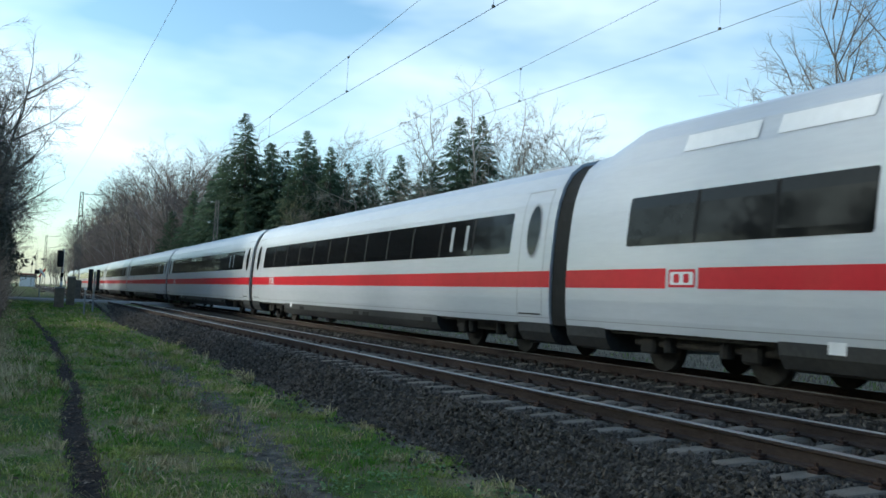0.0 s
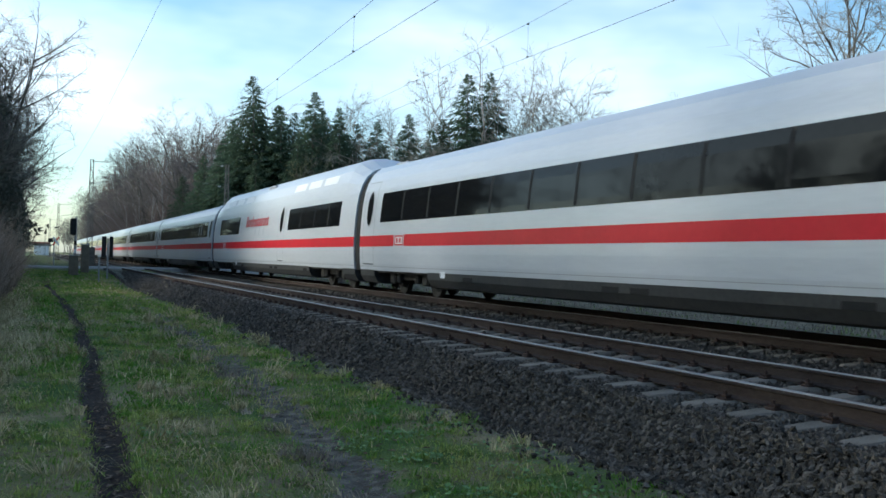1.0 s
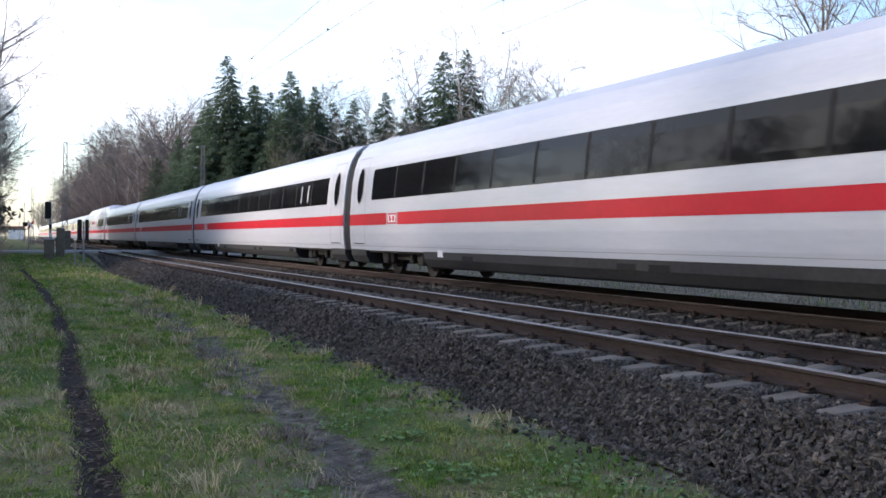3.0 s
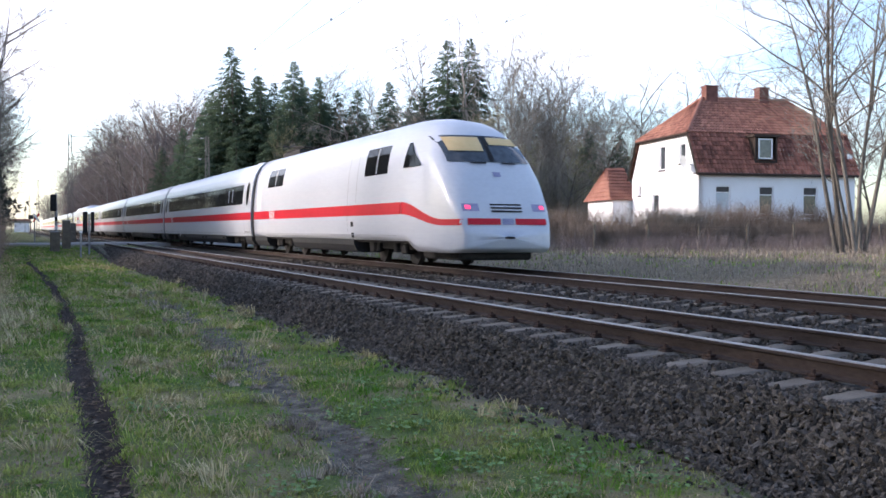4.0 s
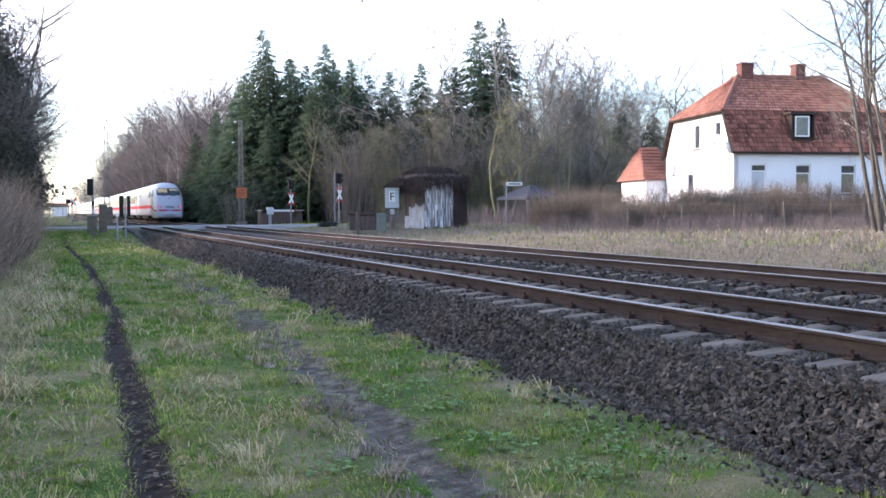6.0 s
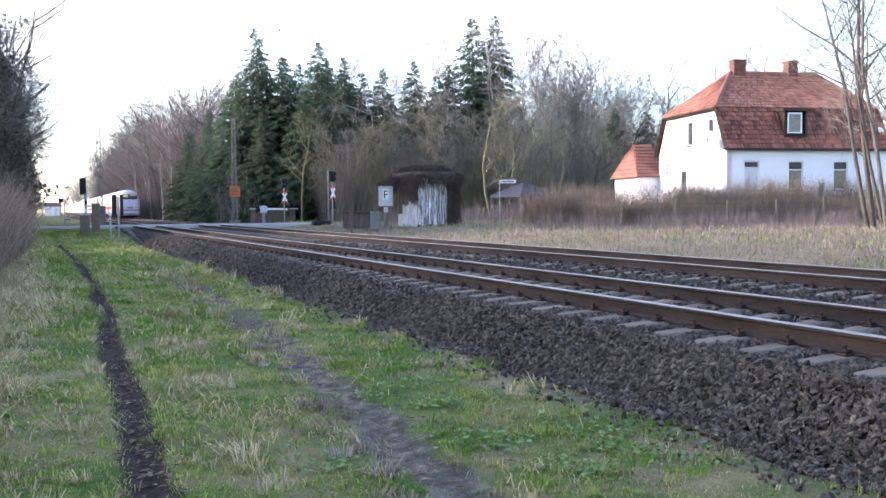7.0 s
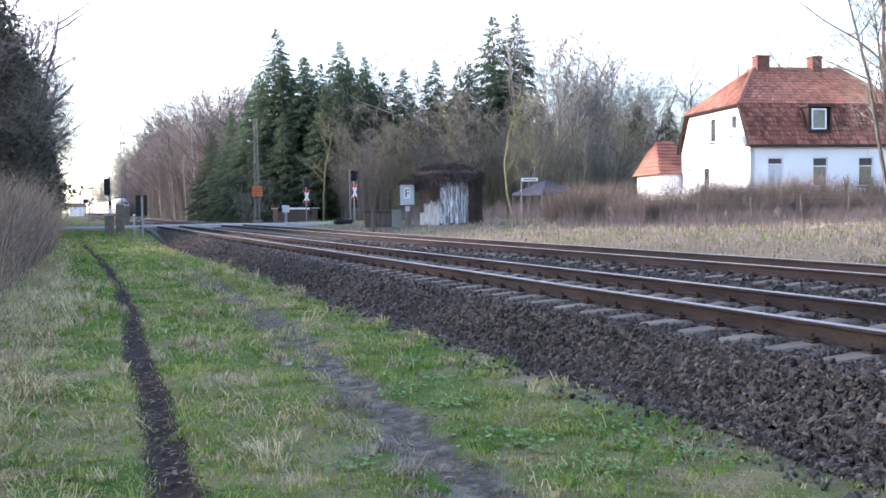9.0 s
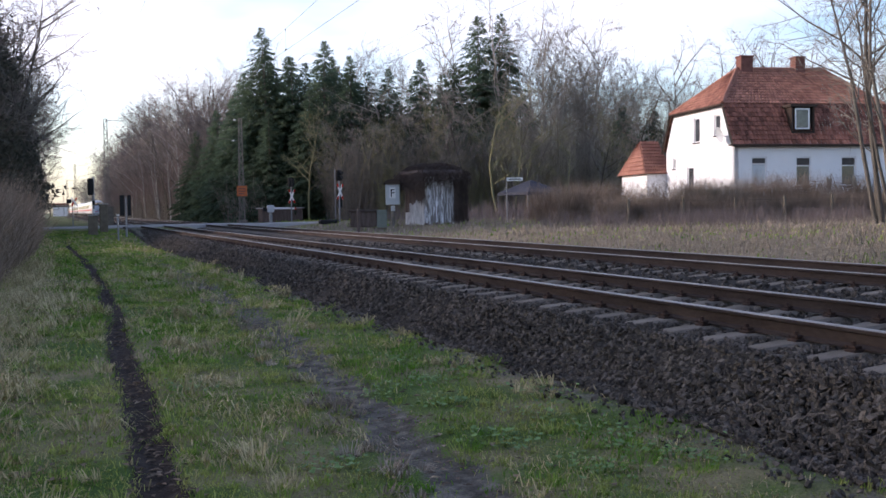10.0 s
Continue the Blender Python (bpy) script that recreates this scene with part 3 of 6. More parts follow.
def car_base(name, label, half=COACH / 2, tall=False):
    car = thing(name, pose(X_FAR, 0, 0), label, "train coach", "coaches of the express train")
    e = half - 0.31
    st = [(-e, ring()), (e, ring())]
    if tall:
        st = [(-e, ring()), (-e + 0.4, ring(1, TOP + 0.03)), (-e + 1.5, ring(1, RAISED)), (e - 1.5, ring(1, RAISED)), (e - 0.4, ring(1, TOP + 0.03)), (e, ring())]
        # the raised roof leaves the sides as they are below the eaves
        fixed = []
        for y, rg in st:
            top = max(z for _, z in rg)
            base = ring()
            fixed.append((y, [(x, z if z <= 2.95 else 2.95 + (z - 2.95) * (top - 2.95) / (TOP - 2.95)) for x, z in base]))
        st = fixed
    v, f = loft(st)
    body = link("body", v, f, M_WHITE, car)
    g = [(x * 0.965, z * 0.985) for x, z in ring()]
    for s in (-1, 1):
        bm = bmesh.new()
        p = [bm.verts.new((x, s * e, z)) for x, z in g]
        q = [bm.verts.new((x, s * (half + 0.005), z)) for x, z in g]
        for i in range(len(g)):
            bm.faces.new((p[i], p[(i + 1) % len(g)], q[(i + 1) % len(g)], q[i]))
        bm.faces.new(q)
        part("gangway_bellows", bm, M_RUBBER, car, "black rubber gangway ring")
    for yc in (-9.5, 9.5):
        bogie(car, yc)
    skirts(car, -e, e, [(-11.6, -7.4), (7.4, 11.6)])
    # gaps and fittings along the skirt's top edge
    side_panel("sill_seam", -e, e, 0.775, 0.79, M_SEAM, car, 0.003)
    for y in (4.9, -1.2, -2.1, -6.8):
        side_panel("skirt_grille", y - 0.28, y + 0.28, 0.50, 0.66, M_RUBBER, car, 0.002, fx=lambda z: 1.45)
    side_panel("skirt_lamp", 6.2, 6.5, 0.56, 0.72, M_LOGO_SHEEN, car, 0.012, fx=lambda z: 1.46)
    return car


def standard_coach():
    car = car_base("coach", "light grey passenger coach with red stripe and dark window band")
    e = COACH / 2 - 0.31
    side_panel("window_band", -11.15, 11.1, 2.07, 2.93, M_TINT, car, 0.006, "continuous dark tinted window band", corner=0.06)
    for y in np.linspace(-9.3, 9.3, 11):
        side_panel("window_post", y - 0.05, y + 0.05, 2.10, 2.90, M_RUBBER, car, 0.010, sides=(-1,))
    # two pale strips laid on the band imitate a reflection in the glass
    for y in (-9.0, -8.2):
        side_panel("window_notice", y, y + 0.16, 2.2, 2.78, M_SEAM, car, 0.009, "pale interior reflection laid on the glass as colour", sides=(-1,))
    stripe(car, [(-e, 9.05), (9.85, e)])
    emblem(car, 9.05, 9.85)
    for yc in (-12.1, 12.1):
        door_and_oval(car, yc)
    for s in (-1, 1):
        part("roof_hatch", boxes((-0.75, -0.35, s * 11.4 - 0.5, s * 11.4 + 0.5, 3.80, 3.915), (0.35, 0.75, s * 11.4 - 0.5, s * 11.4 + 0.5, 3.80, 3.915), bevel=0.02), M_ROOFGREY, car)
    return car


def restaurant_coach():
    car = car_base("restaurant_coach", "light grey restaurant coach with raised roof and red lettering", tall=True)
    e = COACH / 2 - 0.31
    for a, b in ((5.8, 11.0), (-11.2, -4.1)):
        side_panel("window_band", a, b, 2.07, 2.90, M_TINT, car, 0.006, "dark tinted window band", corner=0.05)
    for y in (7.5, 9.2, -6.0, -8.0, -9.8):
        side_panel("window_post", y - 0.04, y + 0.04, 2.10, 2.88, M_RUBBER, car, 0.010, sides=(-1,))
    stripe(car, [(-e, 9.05), (9.85, e)])
    emblem(car, 9.05, 9.85)
    door_and_oval(car, -3.0)
    # sky windows on the raised roof; opaque white paints the sky's reflection
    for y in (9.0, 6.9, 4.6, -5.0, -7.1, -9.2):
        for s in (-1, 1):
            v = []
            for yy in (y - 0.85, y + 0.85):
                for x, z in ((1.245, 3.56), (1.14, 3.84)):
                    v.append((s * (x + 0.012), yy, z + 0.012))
            link("sky_window", v, [(0, 1, 3, 2) if s < 0 else (2, 3, 1, 0)], M_LOGO_SHEEN, car, "roof window with the sky's reflection painted on in white")
    part("roof_hatch", boxes((-1.0, -0.7, 0.2, 1.5, 4.02, 4.16), bevel=0.02), M_ROOFGREY, car)
    text_on_side("Bordrestaurant", 4.15, 2.36, 0.76, M_RED, car, "red lettering")
    # faded older mark behind the lettering, as plain slanted bars
    for y in (1.9, 1.1, 0.2):
        for s in (-1,):
            zs = (1.95, 2.2, 2.45, 2.7, 2.95)
            v = [(s * (side_x(z) + 0.004), y + dy - 0.2 * (z - 2.0), z) for z in zs for dy in (0, 0.24)]
            link("faded_mark", v, [(2 * i, 2 * i + 2, 2 * i + 3, 2 * i + 1) for i in range(4)], M_FADED, car, "faded grey mark")
    return car


def nose_half(d):
    return float(np.interp(d, [0, 16.5, 18.0, 19, 19.8, 20.3, 20.5], [1, 1, 0.985, 0.95, 0.90, 0.82, 0.76]))


def nose_top(d):
    return float(np.interp(d, [0, 2.0, 16.3, 17.3, 18.0, 18.55, 19.1, 19.65, 20.1, 20.4, 20.5], [TOP, TOP, TOP, 3.94, 3.82, 3.61, 3.18, 2.62, 1.98, 1.45, 1.05]))


def nose_low(d):
    return float(np.interp(d, [0, 17.8, 18.1, 20.0, 20.5], [0.66, 0.66, 0.42, 0.40, 0.50]))


def nose_ring(d):
    w, top, low = nose_half(d), nose_top(d), nose_low(d)
    flat = smooth_step(d, 16.8, 19.0)
    out = []
    for x, z in ring():
        u = (z - 0.66) / (TOP - 0.66)
        # squarer shoulders towards the front
        xx = x if u < 0.45 else math.copysign(max(abs(x), 1.51 * math.sqrt(max(0, 1 - ((u - 0.45) / 0.55) ** 5)) * flat), x) if x else 0
        out.append((xx * w, low + u * (top - low)))
    return out


def power_car():
    """Origin at its rear coupling; the nose points to -y."""
    car = thing("power_car", pose(X_FAR, 0, 0), "light grey streamlined power car with sloping nose and red stripe", "locomotive", "power cars of the train")
    ds = [0.31, 2, 6, 12, 15.5, 16.3, 16.8, 17.3, 17.65, 18.0, 18.28, 18.55, 18.82, 19.1, 19.38, 19.65, 19.88, 20.1, 20.27, 20.4, 20.46, 20.5]
    caps = [(-20.56, [(x * 0.82, 0.78 + (z - 0.78) * 0.78) for x, z in nose_ring(20.5)]), (-20.60, [(x * 0.12, 0.78 + (z - 0.78) * 0.1) for x, z in nose_ring(20.5)])]
    v, f = loft([(-d, nose_ring(d)) for d in ds] + caps)
    link("body", v, f, M_WHITE, car, smooth=False)
    tip = car.children[0]
    for p in tip.data.polygons:
        p.use_smooth = True
    bm = bmesh.new()
    g = [(x * 0.965, z * 0.985) for x, z in ring()]
    a = [bm.verts.new((x, -0.31, z)) for x, z in g]
    b = [bm.verts.new((x, 0.005, z)) for x, z in g]
    for i in range(len(g)):
        bm.faces.new((a[i], a[(i + 1) % len(g)], b[(i + 1) % len(g)], b[i]))
    bm.faces.new(b)
    part("gangway_bellows", bm, M_RUBBER, car)
    for yc in (-4.4, -15.4):
        bogie(car, yc)
    skirts(car, -17.9, -0.31, [(-17.9, -13.3), (-6.3, -2.4)])
    side_panel("engine_room_window", -4.8, -2.5, 2.62, 3.30, M_TINT, car, 0.006, corner=0.05)
    side_panel("window_post", -3.75, -3.63, 2.64, 3.28, M_SEAM, car, 0.010)
    side_panel("cab_door_window", -16.15, -14.25, 2.50, 3.28, M_TINT, car, 0.006, corner=0.04)
    side_panel("window_post", -15.3, -15.2, 2.53, 3.25, M_SEAM, car, 0.010)
    side_panel("door_seam", -12.85, -12.81, 0.9, 3.1, M_SEAM, car, 0.004)
    side_panel("door_seam", -13.65, -13.61, 1.75, 3.1, M_SEAM, car, 0.004)
    side_panel("step_recess", -13.4, -13.15, 1.05, 1.2, M_RUBBER, car, 0.005)
    side_panel("step_recess", -13.4, -13.15, 0.72, 0.87, M_RUBBER, car, 0.005)
    side_panel("sill_seam", -16.9, -0.31, 0.80, 0.815, M_SEAM, car, 0.004)

    def at(d, z):
        """Half-width of the nose surface at distance d and height z."""
        rg = nose_ring(d)
        half = rg[:len(SECTION)]
        return float(np.interp(z, [q[1] for q in half], [q[0] for q in half]))

    # three-cornered cab side window
    for s in (-1, 1):
        pts = [(17.3, 2.58), (17.7, 2.58), (18.1, 2.58), (18.4, 2.6), (17.95, 2.92), (17.6, 3.24), (17.42, 3.24), (17.35, 2.92), (17.68, 2.9)]
        vv = [(s * (at(d, z) + 0.02), -d, z) for d, z in pts]
        link("cab_side_window", vv, [(0, 1, 8, 7), (1, 2, 4, 8), (2, 3, 4), (7, 8, 5, 6), (8, 4, 5)], M_TINT, car)
    # stripe: straight on the side, then down round the nose
    stripe(car, [(-3.0, -0.31), (-17.3, -3.8)])
    emblem(car, -3.8, -3.0)
    for s in (-1, 1):
        vv, ff = [], []
        dd = np.concatenate([np.linspace(17.3, 19.9, 14), [20.15, 20.3, 20.4]])
        for d in dd:
            k2 = smooth_step(d, 17.3, 19.7)
            z1, z0 = 1.69 - 0.47 * k2, 1.37 - 0.30 * k2
            for z in (z0, z1):
                vv.append((s * (at(d, z) + 0.009), -d - 0.004, z))
        for i in range(len(dd) - 1):
            ff.append((2 * i, 2 * i + 1, 2 * i + 3, 2 * i + 2))
        link("nose_stripe", vv, ff, M_RED, car, "red stripe sweeping down round the nose")

    depths = np.linspace(16.8, 20.5, 130)
    shells = []
    for d in depths:
        half = nose_ring(d)[:len(SECTION)]
        shells.append((nose_top(d), [q[1] for q in half], [q[0] for q in half]))

    def nose_plate(name, x0, x1, z0, z1, material, off, label="", nxs=8, nzs=5):
        """A plate that follows the front of the nose."""
        vv, ff = [], []
        for j in range(nzs + 1):
            z = z0 + (z1 - z0) * j / nzs
            for i in range(nxs + 1):
                x = x0 + (x1 - x0) * i / nxs
                # furthest forward point of the shell at this x and z
                best = 16.8
                for d, (top, hz, hx) in zip(depths, shells):
                    if top >= z and np.interp(z, hz, hx) >= abs(x):
                        best = d
                vv.append((x, -best - off, z + off * 0.6))
        for j in range(nzs):
            for i in range(nxs):
                q = j * (nxs + 1) + i
                ff.append((q, q + 1, q + nxs + 2, q + nxs + 1))
        return link(name, vv, ff, material, car, label, smooth=True)

    nose_plate("windscreen", -1.12, 1.12, 2.62, 3.34, M_PANE, 0.03, "large raked windscreen", 12, 6)
    nose_plate("sun_blind", -1.0, -0.12, 2.9, 3.28, M_BLIND, 0.045, "pulled-down tan sun blind")
    nose_plate("sun_blind", 0.10, 1.0, 3.08, 3.28, M_BLIND, 0.045)
    nose_plate("screen_bar", -0.05, 0.05, 2.64, 3.3, M_BLACK, 0.05, nxs=1)
    nose_plate("wiper", -0.62, -0.2, 2.56, 2.60, M_BLACK, 0.05, nxs=2, nzs=1)
    nose_plate("wiper", 0.2, 0.62, 2.56, 2.60, M_BLACK, 0.05, nxs=2, nzs=1)
    for s in (-1, 1):
        nose_plate("headlamp", s * 0.92 - 0.2, s * 0.92 + 0.2, 1.40, 1.58, M_LENS, 0.02, "pale headlamp glass", 4, 2)
        nose_plate("tail_lamp", s * 1.0 - 0.06, s * 1.0 + 0.06, 1.45, 1.53, M_LAMP, 0.035, "lit red tail lamp", 2, 1)
    for s in (-1, 1):
        nose_plate("nose_stripe", min(s * 0.2, s * 1.06), max(s * 0.2, s * 1.06), 1.07, 1.22, M_RED, 0.03, "", 8, 2)
    nose_plate("emblem", -0.15, 0.15, 1.07, 1.22, M_LENS, 0.03, "", 2, 1)
    for z in (1.38, 1.46, 1.54):
        nose_plate("front_grille_slat", -0.42, 0.42, z, z + 0.04, M_BLACK, 0.02, nxs=6, nzs=1)
    nose_plate("emblem", -0.1, 0.1, 2.25, 2.37, M_LENS, 0.02, nxs=2, nzs=1)
    part("coupling_apron", boxes((-1.0, 1.0, -19.9, -17.6, 0.22, 0.45), bevel=0.06), M_UNDER, car)
    # folded current collector and roof gear
    bm = bmesh.new()
    for s in (-0.5, 0.5):
        rod(bm, (s, -2.0, 4.14), (s * 0.4, -3.6, 4.24), 0.03)
        rod(bm, (s * 0.4, -3.6, 4.24), (s, -2.2, 4.32), 0.025)
        rod(bm, (s, -2.1, 3.85), (s, -2.1, 4.16), 0.06)
    rod(bm, (-0.75, -2.2, 4.34), (0.75, -2.2, 4.34), 0.03)
    box(bm, -0.6, 0.6, -4.2, -1.7, 3.9, 4.08, 0.02)
    part("current_collector", bm, M_UNDER, car, "folded roof current collector")
    return car


coach = standard_coach()
diner = restaurant_coach()
loco = power_car()
CARS = [(coach, 13.2 - 26.4 * j) for j in (1,)]
CARS += [(copy_thing(coach, pose(X_FAR, 0, 0)), 13.2 - 26.4 * j) for j in (2, 3, 4)]
CARS += [(copy_thing(coach, pose(X_FAR, 0, 0)), 13.2 + 26.4 * j) for j in range(1, 8)]
CARS += [(diner, 13.2), (loco, -105.6)]
front_loco = copy_thing(loco, pose(X_FAR, 0, 0, 0, 0, 180))
SPEED, START = 39.1, -10.3       # m/s; where the diner's rear coupling is at the start


# small unevenness of its run: seconds, metres ahead of the even speed
RUN = [(0, -0.1), (0.5, -0.66), (1, 0.25), (1.5, -0.48), (2, 0.15), (2.5, -0.3), (3, 0.1), (3.5, 0.4), (4, 0.65), (4.5, 0.25), (5, 0), (5.5, 0), (6, 0), (7, 0), (8, 0), (9, 0), (10, 0)]


def motions():
    for car, ahead in CARS:
        walk(car, [(t, pose(X_FAR, START + ahead + SPEED * t + more, 0)) for t, more in RUN])
    walk(front_loco, [(t, pose(X_FAR, START + 26.4 * 8 + SPEED * t + more, 0, 0, 0, 180)) for t, more in RUN])


# ---- trees and shrubs ----
def patch(x, y, s, o):
    return 0.5 + 0.5 * np.sin(x * 1.7 * s + o + 1.3 * np.sin(y * 0.8 * s)) * np.sin(y * 1.1 * s - o + np.sin(x * 2.3 * s))


def tube(V, F, pts, radii, sides):
    """Adds a tapered tube along pts; the last ring closes to a tip."""
    pts = np.asarray(pts, float)
    base = len(V)
    d = pts[-1] - pts[0]
    d = d / (np.linalg.norm(d) + 1e-9)
    up = np.array([1.0, 0, 0]) if abs(d[2]) > 0.8 else np.array([0, 0, 1.0])
    a = np.cross(d, up)
    a /= np.linalg.norm(a)
    b = np.cross(d, a)
    n = len(pts)
    ang = np.arange(sides) * 2 * math.pi / sides
    off = np.cos(ang)[:, None] * a + np.sin(ang)[:, None] * b
    for i in range(n - 1):
        V.extend((pts[i] + off * radii[i]).tolist())
    V.append(pts[-1].tolist())
    for i in range(n - 2):
        for j in range(sides):
            F.append((base + i * sides + j, base + i * sides + (j + 1) % sides, base + (i + 1) * sides + (j + 1) % sides, base + (i + 1) * sides + j))
    t = base + (n - 1) * sides
    l = base + (n - 2) * sides
    for j in range(sides):
        F.append((l + j, l + (j + 1) % sides, t))


def grow(r, V, F, TV, TF, p, d, length, rad, level, droop, twigs, spread):
    """One limb and what grows from it; the thin ends go to the crown's mesh."""
    steps = (4, 4, 3, 1)[level]
    pts = [p]
    for i in range(steps):
        d = d + r.normal(0, 0.10 + 0.04 * level, 3)
        d[2] += (0.06 if level < 2 else -droop)
        d /= np.linalg.norm(d)
        pts.append(pts[-1] + d * length / steps)
    radii = [rad * (1 - 0.8 * i / steps) for i in range(steps + 1)]
    if level < 2:
        tube(V, F, pts, radii, 5 if level == 0 else 4)
    else:
        tube(TV, TF, pts, radii, 3)
    if level >= 3:
        return
    n = (9, 6, twigs)[level]
    for i in range(n):
        s = (0.30 + 0.68 * (i + r.random()) / n) if level == 0 else 0.15 + 0.83 * r.random()
        k = min(int(s * steps), steps - 1)
        q = pts[k] + (pts[k + 1] - pts[k]) * (s * steps - k)
        ax = r.normal(0, 1, 3)
        ax -= d * ax.dot(d)
        ax /= np.linalg.norm(ax) + 1e-9
        nd = d * (1 - spread * (0.7 + 0.3 * r.random())) + ax * spread * 1.3
        nd /= np.linalg.norm(nd)
        ln = length * (0.50 - 0.22 * s if level == 0 else 0.55 - 0.2 * s) * (0.7 + 0.6 * r.random())
        grow(r, V, F, TV, TF, q, nd, ln, max(rad * (0.42 - 0.1 * s), 0.010), level + 1, droop, twigs, spread)


def bare_tree(seed, h, rad, twigs, spread, droop, bark, twig_mat, label, stems=1, fan=None):
    r = np.random.default_rng(seed)
    V, F, TV, TF = [], [], [], []
    for k in range(stems):
        lean = np.array([r.normal(0, 0.05 + 0.06 * (stems > 1)), r.normal(0, 0.05 + 0.06 * (stems > 1)), 1.0])
        if fan:         # stems that lean apart from one foot
            lean = np.array([fan[k] * -0.7, fan[k] * 0.7, 1.0])
        grow(r, V, F, TV, TF, np.array([0.25 * k * math.cos(k * 2.4), 0.25 * k * math.sin(k * 2.4), -0.25]), lean, h * (1 - 0.12 * k), rad * (1 - 0.15 * k), 0, droop, twigs, spread)
    t = thing("bare_tree", pose(0, 0, -500), label, "tree")
    link("trunk", V, F, bark, t, smooth=True)
    link("crown", TV, TF, twig_mat, t, "bare winter twigs")
    return t


def spruce(seed, h, R):
    """Tapering trunk with tiers of drooping branches made of slender needle sprays."""
    r = np.random.default_rng(seed)
    V, F = [], []
    tube(V, F, [(0, 0, -0.3), (0.05, 0, h * 0.5), (0, 0.03, h)], [0.24, 0.13, 0.0], 6)
    P = []
    total = int(h * 36)
    for k in range(total):
        u = 0.03 + 0.965 * ((k + r.random()) / total) ** 1.1
        a = r.random() * 6.283
        lobe = 0.92 + 0.10 * math.sin(3 * a + seed) + 0.07 * math.sin(14 * u + 2 * a)
        ln = (1.15 * R * (1 - u) ** 0.80 * lobe + 0.05) * (0.62 + 0.48 * r.random())
        dirv = np.array([math.cos(a), math.sin(a), 0])
        side = np.array([-dirv[1], dirv[0], 0])
        m = int(7 + ln * 12)
        t = (np.arange(m) + r.random(m)) / m
        t = t ** 0.7
        rise = 0.55 if u > 0.9 else 0.10
        q = dirv * (ln * t)[:, None] + side * (r.normal(0, 0.12, m) * ln * (1.1 - t))[:, None]
        q[:, 2] += h * u + ln * (rise * t - 0.42 * t * t + 0.10 * t ** 4) + r.normal(0, 0.05, m)
        size = (0.30 + 0.34 * r.random(m)) * (1.2 - 0.85 * u)
        o = dirv * (0.45 + 0.5 * r.random((m, 1))) + side * r.normal(0, 0.55, (m, 1))
        o[:, 2] -= 0.25 + 0.75 * r.random(m) - (0.9 if u > 0.93 else 0)
        o /= np.linalg.norm(o, axis=1, keepdims=True)
        w = np.cross(o, r.normal(0, 1, (m, 3)))
        w *= (0.36 * size / (np.linalg.norm(w, axis=1) + 1e-6))[:, None] * 0.5
        P.append(np.stack([q - w, q + w, q + o * size[:, None]], 1))
    P = np.concatenate(P)
    NF = np.arange(len(P) * 3).reshape(-1, 3).tolist()
    t = thing("spruce_tree", pose(0, 0, -500), "tall dark green spruce with a pointed top", "tree", "spruces behind the crossing")
    link("trunk", V, F, M_BARK, t)
    link("crown", P.reshape(-1, 3), NF, M_SPRUCE, t, "drooping dark green needle branches")
    return t


def pine(seed, h, R):
    """Trunk with irregular evergreen pads and ivy, as at the edge of the wood."""
    r = np.random.default_rng(seed)
    V, F = [], []
    tube(V, F, [(0, 0, -0.3), (0.2, 0.1, h * 0.5), (0.1, -0.1, h * 0.98)], [0.22, 0.15, 0.02], 6)
    NV, NF = [], []
    for k in range(55):
        u = 0.12 + 0.86 * r.random()
        a = r.random() * 6.283
        ln = R * (1.05 - 0.75 * u) * (0.35 + 0.75 * r.random())
        c = np.array([math.cos(a) * ln, math.sin(a) * ln, h * u + 0.2 * ln])
        tube(V, F, [(0.15, 0, h * u - 0.3), (c * [0.5, 0.5, 1] + [0, 0, -0.2]).tolist(), c.tolist()], [0.05, 0.03, 0], 3)
        for i in range(38):
            q = c + r.normal(0, 1, 3) * [0.55, 0.55, 0.3]
            o = r.normal(0, 1, 3)
            o /= np.linalg.norm(o)
            sd = np.cross(o, r.normal(0, 1, 3))
            sd /= np.linalg.norm(sd)
            b = len(NV)
            NV += [(q - sd * 0.09).tolist(), (q + sd * 0.09).tolist(), (q + o * 0.34).tolist()]
            NF += [(b, b + 1, b + 2)]
    t = thing("evergreen_tree", pose(0, 0, -500), "dense dark evergreen at the edge of the wood", "tree")
    link("trunk", V, F, M_BARK, t)
    link("crown", NV, NF, M_PINE, t, "dark green needle pads")
    return t


